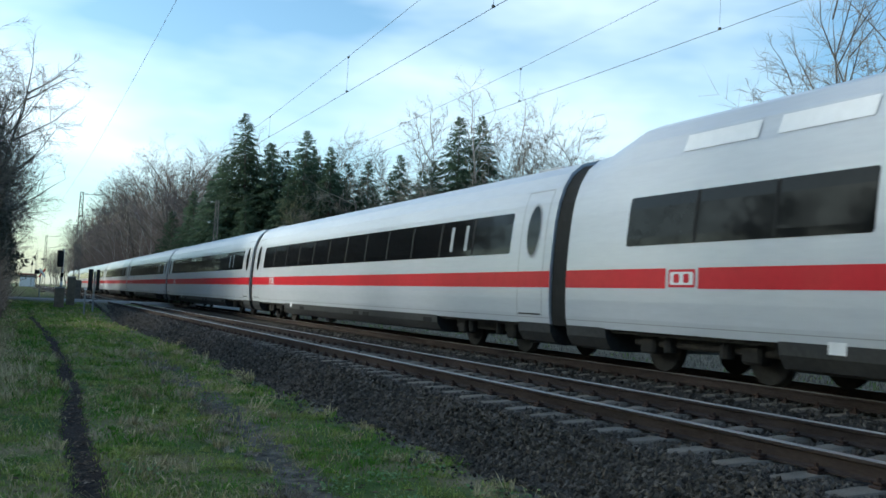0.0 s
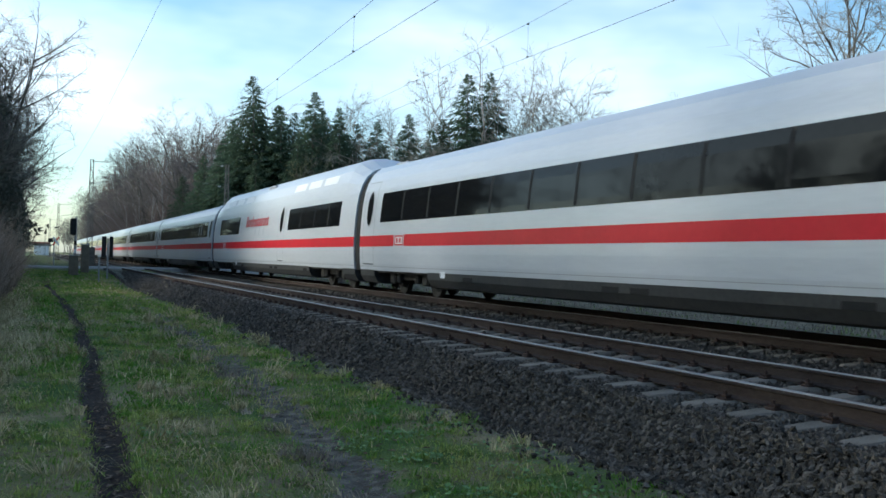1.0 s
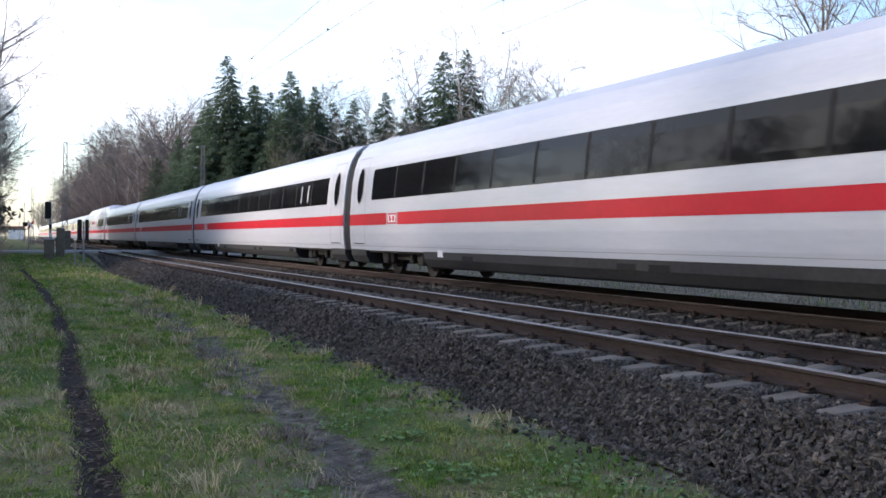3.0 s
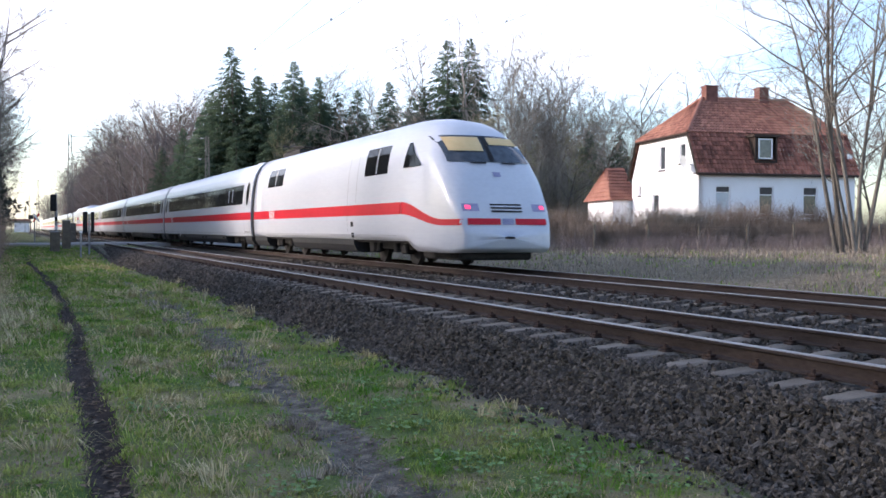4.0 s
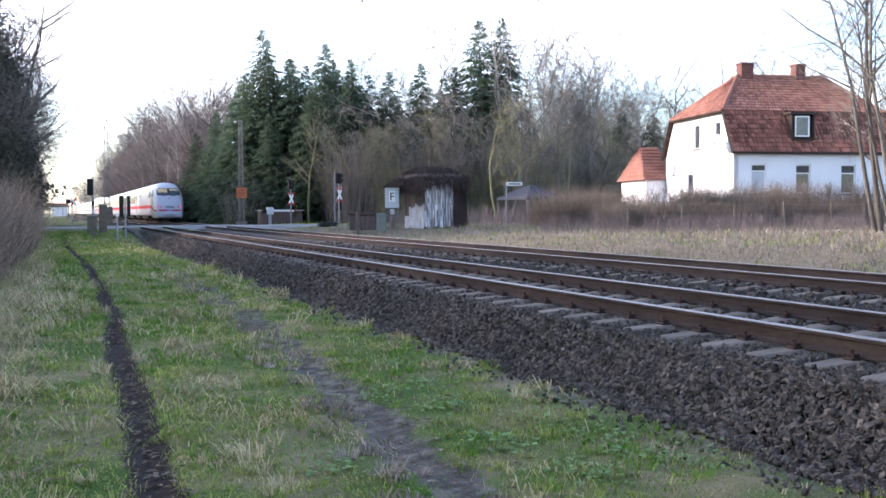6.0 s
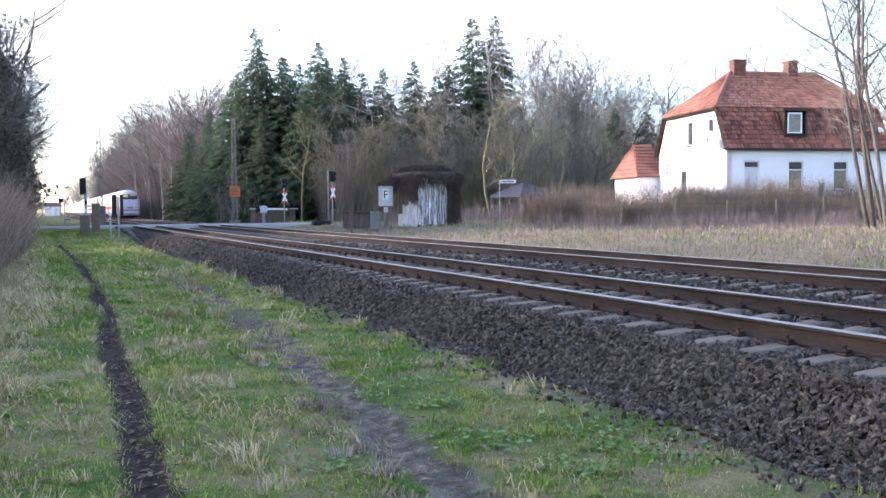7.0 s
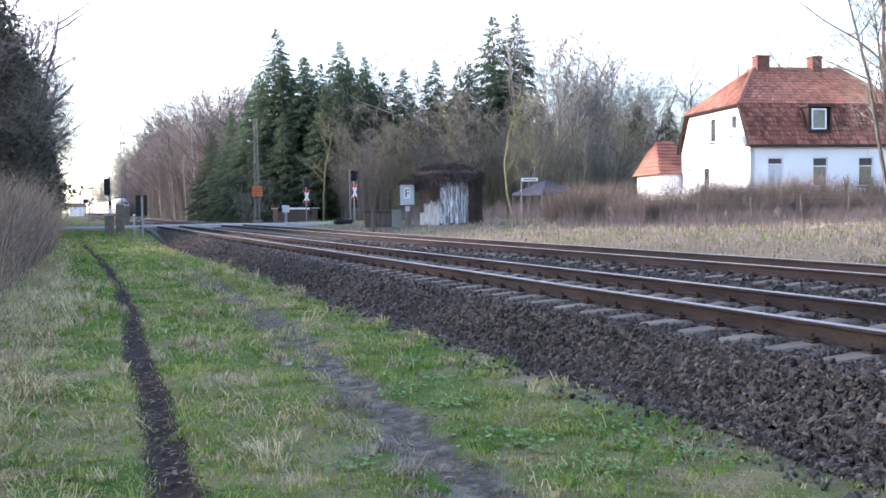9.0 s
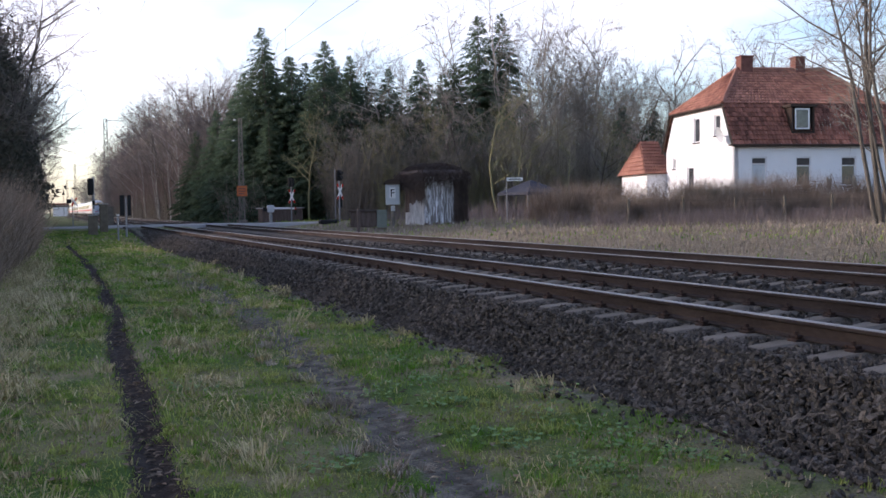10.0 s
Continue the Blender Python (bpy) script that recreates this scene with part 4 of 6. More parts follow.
def brush(name, label, category, n, area, hmin, hmax, material, seed, lean=0.35, width=0.012, fork=2, keep=None, kind="stuff"):
    """A tangle of thin stems rising from the ground over an area (x0, x1, y0, y1)."""
    r = np.random.default_rng(seed)
    x0, x1, y0, y1 = area
    x, y = x0 + (x1 - x0) * r.random(n), y0 + (y1 - y0) * r.random(n)
    if keep is not None:
        ok = np.array([bool(keep(p, q)) for p, q in zip(x, y)])
        x, y = x[ok], y[ok]
    n = len(x)
    h = (hmin + (hmax - hmin) * r.random(n) ** 1.5)[:, None]
    p = np.stack([x, y, ground_z(x, y) - 0.03], -1)
    d = np.concatenate([r.normal(0, lean, (n, 2)), np.ones((n, 1))], 1)
    q = p + d * h * 0.55
    e = q + (d + np.concatenate([r.normal(0, lean, (n, 2)), np.full((n, 1), -0.2)], 1)) * h * 0.5
    S, O = [], []
    for i in range(fork):
        s = p + d * h * (0.25 + 0.4 * r.random((n, 1)))
        S.append(s), O.append(s + np.concatenate([r.normal(0, 0.6, (n, 2)), 0.35 + 0.4 * r.random((n, 1))], 1) * h * 0.45)
    A, B, C, W = p, q, e, np.full(n, width)
    m = len(A)
    P = np.empty((m, 7, 3))
    for j in range(3):
        off = np.stack([np.cos(j * 2.094 + np.arange(m)), np.sin(j * 2.094 + np.arange(m)), np.zeros(m)], -1) * W[:, None]
        P[:, j], P[:, 3 + j] = A + off, B + off * 0.7
    P[:, 6] = C
    k = np.arange(m)[:, None] * 7
    F = []
    for j in range(3):
        F += (k + [j, (j + 1) % 3, 3 + (j + 1) % 3, 3 + j]).tolist() + (k + [3 + j, 3 + (j + 1) % 3, 6]).tolist()
    P = P.reshape(-1, 3)
    if fork:
        S, O = np.concatenate(S), np.concatenate(O)
        T = np.empty((len(S), 4, 3))
        for j in range(3):
            T[:, j] = S + np.stack([np.cos(j * 2.094 + np.arange(len(S))), np.sin(j * 2.094 + np.arange(len(S))), np.zeros(len(S))], -1) * width * 0.6
        T[:, 3] = O
        k = len(P) + np.arange(len(S))[:, None] * 4
        for j in range(3):
            F += (k + [j, (j + 1) % 3, 3]).tolist()
        P = np.concatenate([P, T.reshape(-1, 3)])
    return tagged(link(name, P, F, material), label, category, kind=kind)


def plant(proto, spots, scale=(0.85, 1.15), lean=2.0, wide=1.0, turn=360):
    """Copies of a tree over the spots (x, y, factor)."""
    for i, (x, y, s) in enumerate(spots):
        k2 = s * (scale[0] + (scale[1] - scale[0]) * rng.random())
        m = pose(x, y, float(ground_z(x, y)) - 0.05, rng.normal(0, lean), rng.normal(0, lean), turn * rng.random())
        t = copy_thing(proto, m)
        t.scale = (k2 * wide, k2 * wide, k2)


def scatter(x0, x1, y0, y1, n, seed):
    r = np.random.default_rng(seed)
    return [(x0 + (x1 - x0) * r.random(), y0 + (y1 - y0) * (i + r.random()) / n, 1.0) for i in range(n)]


def retire(ob):
    """Drops a pattern tree once its copies stand."""
    for o in (*ob.children_recursive, ob):
        bpy.data.objects.remove(o)


spr = [spruce(11, 18.0, 4.4), spruce(12, 17.0, 3.9), spruce(13, 14.0, 3.8)]
# the tall group behind the crossing, then the thinner group further along the road
for i, spots in enumerate((
        [(19.4, 92, 1.0), (21.4, 90, 0.86), (25.6, 92, 0.90), (18.0, 99, 0.82), (38.5, 85.6, 1.06), (40.7, 86.6, 1.09), (23.4, 94, 0.84)],
        [(20.3, 95, 0.95), (23.4, 88, 0.96), (27.4, 90, 0.90), (16.6, 96, 0.70), (22.0, 95, 0.95), (26.4, 95, 0.90), (29.6, 86.4, 0.84), (32.4, 85.8, 0.90), (36.6, 87.5, 0.90), (24.8, 91, 0.86), (28.4, 92, 0.80)],
        [(17.2, 91, 0.74), (21.6, 86, 0.86), (25.5, 85, 0.98), (27.6, 86, 0.95), (30.6, 87, 0.8), (35.0, 87, 1.0), (15.9, 101, 0.8), (15.2, 110, 0.75), (33.4, 88, 0.9), (43.0, 84, 0.75), (49.5, 78, 0.72), (51.5, 76, 0.7), (18.6, 88, 0.72), (23.2, 85, 0.8)])):
    plant(spr[i], spots, (0.97, 1.03), 1.0, 1.3)

rowan = bare_tree(21, 13.0, 0.15, 14, 0.50, 0.02, M_BARK, M_TWIG, "slender bare tree with a dense brown crown")
red = bare_tree(22, 15.0, 0.19, 15, 0.46, 0.02, M_BARK, M_TWIGRED, "tall bare tree with reddish brown twigs")
pale = bare_tree(23, 14.0, 0.15, 11, 0.42, 0.0, M_TWIGPALE, M_TWIGPALE, "bare tree with pale grey limbs", stems=2)
birch = bare_tree(24, 16.0, 0.15, 13, 0.44, 0.14, M_BIRCH, M_TWIG, "white-stemmed birch with drooping bare twigs")
mossy = bare_tree(25, 9.0, 0.11, 10, 0.48, 0.0, M_OLIVE, M_OLIVE, "bare mossy tree with yellow-green limbs")
airy = bare_tree(26, 15.0, 0.12, 8, 0.44, 0.0, M_BARK, M_TWIG, "bare tree with several leaning stems beside the garden", stems=2)
silver = bare_tree(27, 16.0, 0.15, 16, 0.40, 0.03, M_TWIGPALE, M_TWIG, "tall slender tree with pale limbs and fine brown twigs", stems=3)
fanned = bare_tree(28, 15.5, 0.135, 8, 0.42, 0.0, M_BARK, M_TWIG, "bare tree with stems leaning apart from one foot", stems=4, fan=(0.17, 0.07, -0.03, -0.12))
ever = pine(31, 12.0, 2.9)

# wood along the far side of the line
plant(red, scatter(15.6, 20, 106, 330, 46, 1) + scatter(19, 26, 104, 240, 16, 2), (0.95, 1.15))
plant(rowan, scatter(15.3, 18, 112, 330, 20, 3) + scatter(15, 22, 330, 620, 26, 4), (1.0, 1.25))
plant(birch, scatter(15.0, 17.5, 115, 260, 9, 5), (0.9, 1.05))
plant(birch, [(14.7, 147, 0.9), (14.6, 121, 0.85), (14.8, 170, 0.9), (14.7, 133, 0.8), (14.9, 200, 0.95)], (0.97, 1.03))
# wood along the path's side
plant(red, scatter(-9, -3.0, 60, 110, 10, 6) + scatter(-8, -2.2, 110, 300, 22, 7), (0.75, 0.95))
plant(birch, scatter(-8.0, -4.4, 48, 95, 8, 8), (0.85, 1.0))
plant(rowan, scatter(-5.2, -2.8, 56, 105, 24, 18), (0.85, 1.05))
plant(red, scatter(-5.6, -3.4, 52, 100, 12, 19), (0.72, 0.85))
plant(ever, scatter(-8, -3.0, 56, 110, 34, 9) + scatter(-6, -2.2, 105, 280, 24, 10), (0.8, 1.08))
# the same wood goes on beside and behind the path; the coach windows mirror it
plant(ever, scatter(-20, -13, -70, 40, 24, 13) + scatter(-28, -19, -80, 50, 22, 14), (0.95, 1.25))
plant(red, scatter(-18, -12, -60, 40, 14, 15), (0.8, 1.0))
plant(rowan, scatter(-14, -6.5, 40, 130, 18, 12), (0.8, 1.1))
# behind the shelter, the gazebo and the house
plant(pale, [(61, 78, 0.8), (66, 73, 0.85), (58, 70, 0.75), (72, 60, 0.8), (52, 82, 0.85), (41.5, 84, 1.28), (44.0, 82, 1.22), (46.5, 80, 1.16), (42.8, 79, 0.8), (48.5, 88, 0.85), (56, 84, 0.8), (39.5, 90, 0.9)], (0.95, 1.05))
plant(mossy, [(22.5, 80, 0.85), (26.5, 77, 0.8), (28.2, 80, 0.9), (32.0, 79, 1.0), (34.5, 78, 0.95), (37.0, 72, 0.8), (38.8, 78, 1.0), (46.5, 76, 0.9), (52, 76, 0.8), (24.5, 79, 0.9), (30.5, 77, 0.95), (40.5, 73, 0.8), (43.5, 78, 0.95), (49, 79, 0.9), (33.0, 70, 1.0), (35.2, 72, 0.8), (20.6, 82, 1.0), (46, 70, 0.7)], (0.95, 1.05))
plant(rowan, [(23.5, 78, 0.6), (27.4, 79, 0.75), (30.2, 79, 0.8), (33.4, 76, 0.8), (35.8, 75, 0.85), (38.2, 74, 0.8), (42, 76, 0.85), (45, 78, 0.9), (48, 76, 0.85), (26, 78, 0.7), (29, 76, 0.72), (31.5, 74, 0.7), (24, 80, 0.62), (37, 74, 0.62), (40, 76, 0.7), (44, 74, 0.66), (50, 72, 0.7), (28, 96, 1.15), (31, 98, 1.2), (34, 95, 1.0), (47, 95, 1.0), (52, 92, 1.0), (58, 88, 0.95), (63, 84, 0.95), (68, 80, 0.95), (60, 72, 0.9), (72, 70, 1.0)], (0.95, 1.05))
plant(red, [(48, 100, 1.0), (55, 96, 1.05), (62, 90, 1.1), (70, 84, 1.1), (78, 74, 0.95), (84, 66, 0.95), (66, 76, 0.85), (74, 64, 0.9)], (0.95, 1.05))
plant(airy, [(32.0, 29.9, 0.95), (33.6, 31.0, 0.92)], (0.97, 1.03))
plant(fanned, [(32.0, 30.6, 0.97)], (0.97, 1.03), 1.0, turn=8)
plant(silver, [(45.0, 84, 0.98), (46.6, 82.5, 1.02), (48.0, 84.5, 1.05), (49.6, 83, 0.98), (46.0, 87, 1.0), (51.4, 81, 0.85), (54.5, 80, 0.82), (57.5, 79, 0.78), (29.5, 90, 1.0), (33.8, 90, 1.08), (36.0, 91, 1.1)], (0.97, 1.03))
plant(red, scatter(58, 96, 70, 76, 12, 31) + scatter(52, 60, 88, 98, 5, 32), (0.85, 1.05))
plant(red, scatter(15.6, 19, 108, 230, 26, 33), (0.95, 1.12))
plant(ever, scatter(-4.6, -3.0, 52, 78, 9, 34), (0.95, 1.1))
for proto in (*spr, silver, fanned, rowan, red, pale, birch, mossy, airy, ever):
    retire(proto)

brush("undergrowth", "tangled grey-brown undergrowth of bare stems", "undergrowth", 11000, (14.5, 66, 70, 104), 1.8, 6.0, M_TWIG, 41, 0.25, 0.022, 3, lambda x, y: y > 77.5 and (x > 22 or y > 86))
brush("undergrowth", "brown bramble thicket behind the shelter", "undergrowth", 3600, (22.5, 50, 62, 80), 0.7, 2.0, M_TWIGRED, 42, 0.3, 0.016, 2, lambda x, y: not (66 < y - 0.13 * x < 75.5))
brush("undergrowth", "bare stems at the foot of the wood", "undergrowth", 4200, (14.6, 24, 104, 330), 2.0, 6.0, M_TWIG, 43, 0.2, 0.04, 2)
brush("undergrowth", "bare stems at the foot of the wood", "undergrowth", 5000, (-12, -1.6, 60, 260), 2.0, 6.0, M_TWIG, 44, 0.2, 0.035, 2)
brush("copse", "dense olive-brown copse of slender bare stems behind the shelter", "undergrowth", 3800, (22, 56, 76.5, 84), 2.5, 9.5, M_TWIG, 52, 0.13, 0.022, 7)
brush("copse", "pale grey saplings between the shelter and the house", "undergrowth", 2600, (36, 62, 74, 88), 3.0, 10.5, M_TWIGPALE, 55, 0.12, 0.022, 7)
brush("copse", "mossy bare saplings along the road", "undergrowth", 1500, (25, 52, 75.5, 82), 2.0, 6.5, M_OLIVE, 53, 0.16, 0.02, 7)
brush("copse", "purple-brown bare saplings of the far wood", "undergrowth", 6500, (15.2, 24, 104, 340), 4.0, 13.5, M_TWIGRED, 54, 0.10, 0.03, 6)
brush("copse", "grey-brown crowns of the far wood", "undergrowth", 3600, (15.6, 23, 106, 300), 9.0, 14.5, M_TWIGRED, 56, 0.09, 0.03, 7)
brush("thicket", "brown leafless thicket at the edge of the path", "thicket", 11000, (-7, -0.55, 14, 62), 0.6, 2.1, M_BRAMBLE, 45, 0.3, 0.010, 3, lambda x, y: x < -0.55 - 0.022 * (45 - y))
brush("thicket", "tall tangle of brown bramble stems", "thicket", 6000, (-4.6, -0.9, 20, 42), 1.6, 3.3, M_BRAMBLE, 51, 0.22, 0.011, 3, lambda x, y: x < -0.75 - 0.024 * (45 - y))
brush("hedge", "clipped leafless garden hedge of red-brown twigs", "hedge", 12000, (26, 62, 42.0, 44.0), 1.0, 1.75, M_BRAMBLE, 46, 0.22, 0.013, 3)
brush("weeds", "tall grey-brown dead weeds before the hedge", "weeds", 4200, (20, 52, 33, 41.6), 0.4, 1.15, M_TWIGRED, 57, 0.3, 0.009, 3, lambda x, y: patch(np.array(x), np.array(y), 0.5, 1.0) > 0.35)
brush("hedge", "dense foot of the leafless hedge", "hedge", 7000, (26, 62, 41.9, 44.2), 0.5, 1.25, M_TWIG, 58, 0.3, 0.014, 4)
brush("garden_shrub", "red-brown shrubs of uneven height along the hedge", "shrub", 4200, (29, 56, 43.4, 45.2), 1.6, 3.1, M_BRAMBLE, 59, 0.28, 0.013, 4, lambda x, y: patch(np.array(x), np.array(y) * 0, 0.55, 0.4) > 0.44)
brush("garden_shrub", "dark leafless shrub rising above the hedge", "shrub", 1500, (32.0, 35.6, 43.6, 45.0), 1.3, 2.7, M_TWIG, 49, 0.3, 0.014, 3)
brush("garden_shrub", "brown twiggy shrubs beside the annexe", "shrub", 2200, (27.5, 33.5, 50, 54), 1.0, 3.0, M_BRAMBLE, 50, 0.3, 0.014, 3)
brush("tall_dry_grass", "tall dry yellow-brown grass beside the line", "grass", 9000, (13.3, 40, 8, 62), 0.08, 0.34, M_VERGE, 47, 0.4, 0.009, 1, lambda x, y: y > 0.62 * x - 2)
brush("dry_reeds", "withered pale stalks beside the path", "grass", 9000, (-3.5, -0.15, 4.0, 34), 0.10, 0.5, M_STRAW, 48, 0.8, 0.004, 1, lambda x, y: x < -0.1 - 0.012 * (34 - y))


# ---- the house ----
HOUSE = pose(37.7, 47.2, 0.15, 0, 0, -11.3)      # u along the front, v to the back
HL, HD, EAVE, KNEE, RIDGE = 10.6, 9.8, 4.40, 6.85, 9.45


def wall_panel(bm, width, height, holes, thick, place):
    """A wall in the plane v = 0 with real openings; place puts it into the house."""
    us = sorted({0, width, *[h for q in holes for h in (q[0], q[1])]})
    zs = sorted({0, height, *[h for q in holes for h in (q[2], q[3])]})
    for a, b in zip(us, us[1:]):
        for c, d in zip(zs, zs[1:]):
            um, zm = (a + b) / 2, (c + d) / 2
            if any(q[0] < um < q[1] and q[2] < zm < q[3] for q in holes):
                continue
            box(bm, a, b, 0, thick, c, d, m=place)
    bmesh.ops.remove_doubles(bm, verts=bm.verts[:], dist=0.001)


def window(name, parent, place, u0, u1, z0, z1, blind=0.0, pane=None, label=""):
    """Window unit set back in its opening: frame, cross bar, panes, sill, roller blind."""
    w = part(name, boxes((u0, u0 + 0.09, 0.07, 0.14, z0, z1), (u1 - 0.09, u1, 0.07, 0.14, z0, z1), (u0 + 0.09, u1 - 0.09, 0.07, 0.14, z1 - 0.09, z1), (u0 + 0.09, u1 - 0.09, 0.07, 0.14, z0, z0 + 0.09), m=place), M_FRAME, parent, label)
    part("pane", boxes((u0 + 0.09, u1 - 0.09, 0.10, 0.115, z0 + 0.09, z1 - 0.09 - blind), m=place), pane or M_PANE, w)
    part("sill", boxes((u0 - 0.06, u1 + 0.06, -0.07, 0.07, z0 - 0.07, z0), bevel=0.01, m=place), M_FASCIA, w)
    if blind:
        part("roller_blind", boxes((u0 + 0.09, u1 - 0.09, 0.05, 0.10, z1 - 0.09 - blind, z1 - 0.09), m=place), M_BLINDW, w)
        part("transom", boxes((u0 + 0.09, u1 - 0.09, 0.065, 0.12, z1 - 0.16 - blind, z1 - 0.09 - blind), m=place), M_FRAME, w)
    return w


def tile_field(a, b, c, d, rows, cols, material, name, parent, label=""):
    """Pantiles over the quad a-b (lower edge) and d-c (upper edge): each a curved, overlapping piece."""
    a, b, c, d = (Vector(q) for q in (a, b, c, d))
    n = (b - a).cross(d - a).normalized()
    V, F = [], []
    for i in range(rows):
        t0, t1 = i / rows, min(1.0, (i + 1.12) / rows)
        for j in range(cols):
            base = len(V)
            for t, lift in ((t0, 0.075), (t1, 0.02)):
                for k2, w in ((0, 0.0), (0.3, 0.045), (0.62, 0.02), (1.0, -0.005)):
                    s = (j + k2) / cols
                    p = (a.lerp(b, s)).lerp(d.lerp(c, s), t)
                    V.append(p + n * (lift + w))
            F += [(base + q, base + q + 1, base + 5 + q, base + 4 + q) for q in range(3)]
            F += [(base + q + 1, base + q, base + 8 + q, base + 9 + q) for q in range(3)]
            V += [V[base + q] - n * 0.05 for q in range(4)]
    return link(name, V, F, material, parent, label)


def tile_pieces(a, b, c, d, rows, cols, material, parent):
    """The same pantiles, each a piece of its own."""
    whole = tile_field(a, b, c, d, rows, cols, material, "roof_tile", parent)
    pts = [tuple(v.co) for v in whole.data.vertices]
    bpy.data.objects.remove(whole)
    for k in range(0, len(pts), 12):
        f = [(q, q + 1, 5 + q, 4 + q) for q in range(3)] + [(q + 1, q, 8 + q, 9 + q) for q in range(3)]
        link("roof_tile", pts[k:k + 12], f, material, parent)


def build_house():
    h = thing("house", HOUSE, "white rendered house with red tiled mansard roof", "house")
    I = Matrix.Identity(4)
    side = Matrix.Rotation(radians(-90), 4, "Z") @ Matrix.Identity(4)
    # front, facing the line of the hedge
    fh = [(u, u + 1.0, 1.80, 3.58) for u in (1.1, 4.0, 7.0)]
    bm = bmesh.new()
    wall_panel(bm, HL, EAVE, fh, 0.3, I)
    part("wall", bm, M_PLASTER, h, "white rendered front wall")
    part("plinth", boxes((-0.02, HL + 0.02, -0.03, 0.0, 0.0, 0.5)), M_PLINTH, h)
    for i, (u0, u1, z0, z1) in enumerate(fh):
        window("window", h, I, u0, u1, z0, z1, (0.30, 0.42, 0.42)[i], (M_PANESKY, M_PANE, M_PANE)[i], "white-framed window with half-lowered blind")
    # gable end towards the line: runs back from the corner
    gp = Matrix(((0, 1, 0, 0), (1, 0, 0, 0), (0, 0, 1, 0), (0, 0, 0, 1)))      # wall u -> house v, wall depth -> house u
    gh = [(5.5, 6.5, 1.5, 3.25), (8.3, 8.75, 3.2, 3.95), (8.3, 8.75, 0.9, 1.5)]
    bm = bmesh.new()
    wall_panel(bm, HD, EAVE, gh, 0.3, gp)
    part("wall", bm, M_PLASTER, h, "white rendered gable wall")
    bm = bmesh.new()
    uh = [(4.6, 5.5, 4.75, 6.35), (1.75, 2.6, 5.0, 6.3)]
    inner = [(u0 - 1.25, u1 - 1.25, z0 - EAVE, z1 - EAVE) for u0, u1, z0, z1 in uh]
    wall_panel(bm, HD - 2.5, KNEE - EAVE, inner, 0.3, gp @ Matrix.Translation((1.25, 0, EAVE)))
    for v0, v1 in ((0.0, 1.25), (HD, HD - 1.25)):
        vs = []
        for u in (0.0, 0.3):
            vs += [bm.verts.new((u, v0, EAVE)), bm.verts.new((u, v1, EAVE)), bm.verts.new((u, v1, KNEE))]
        bm.faces.new(vs[:3]), bm.faces.new(vs[3:])
        for i in range(3):
            bm.faces.new((vs[i], vs[(i + 1) % 3], vs[3 + (i + 1) % 3], vs[3 + i]))
    part("wall", bm, M_PLASTER, h, "white upper gable wall")
    for u0, u1, z0, z1 in gh + uh:
        window("window", h, gp, u0, u1, z0, z1, 0.0, M_PANE, "white-framed gable window")
    # other walls
    part("wall", boxes((HL - 0.3, HL, 0.3, HD - 0.3, 0, KNEE - 1.2)), M_PLASTER, h)
    part("wall", boxes((0.3, HL, HD - 0.3, HD, 0, EAVE)), M_PLASTER, h)
    # mansard: steep lower slopes, flatter upper ones, half hips on both ends
    o = 0.22
    k0 = 1.25
    # front lower slope takes the darker, more varied tile colour
    lo = tile_field((-o, -o, EAVE - 0.12), (HL + o, -o, EAVE - 0.12), (HL + o, k0 - 0.1, KNEE), (-o, k0 - 0.1, KNEE), 9, 46, M_TILEDARK, "roof", h, "steep lower slope of dark red pantiles")
    r0, r1 = 2.7, HL - 1.7
    mid = HD / 2
    tile_field((-o, k0 - 0.15, KNEE - 0.02), (HL + o, k0 - 0.15, KNEE - 0.02), (r1, mid, RIDGE), (r0, mid, RIDGE), 13, 46, M_TILE, "roof", h, "upper slope of red pantiles")
    tile_field((-o, HD - k0 + 0.15, KNEE - 0.02), (-o, k0 - 0.15, KNEE - 0.02), (r0, mid, RIDGE), (r0, mid, RIDGE), 13, 30, M_TILE, "roof", h, "half hip of red pantiles")
    tile_field((HL + o, HD - k0 + 0.15, KNEE), (-o, HD - k0 + 0.15, KNEE), (r0, mid, RIDGE), (r1, mid, RIDGE), 9, 40, M_TILE, "roof", h)
    tile_field((HL + o, k0, KNEE), (HL + o, HD - k0, KNEE), (r1, mid, RIDGE), (r1, mid, RIDGE), 9, 40, M_TILE, "roof", h)
    tile_field((HL + o, HD + o, EAVE), (-o, HD + o, EAVE), (-o, HD - k0, KNEE), (HL + o, HD - k0, KNEE), 9, 40, M_TILE, "roof", h)
    bm = bmesh.new()
    for p, q in (((r0, mid), (r1, mid)),):
        rod(bm, (*p, RIDGE + 0.05), (*q, RIDGE + 0.05), 0.13, sides=8)
    for s, e in (((-o, k0 - 0.15, KNEE + 0.05), (r0, mid, RIDGE + 0.05)), ((-o, HD - k0 + 0.15, KNEE + 0.05), (r0, mid, RIDGE + 0.05)), ((HL + o, k0, KNEE), (r1, mid, RIDGE))):
        rod(bm, s, e, 0.11, sides=8)
    part("ridge_tiles", bm, M_TILE, h, "rounded red ridge tiles")
    # verge and gutter boards
    bm = bmesh.new()
    rod(bm, (-o - 0.05, -o - 0.08, EAVE - 0.16), (HL + o, -o - 0.08, EAVE - 0.16), 0.075, sides=8)
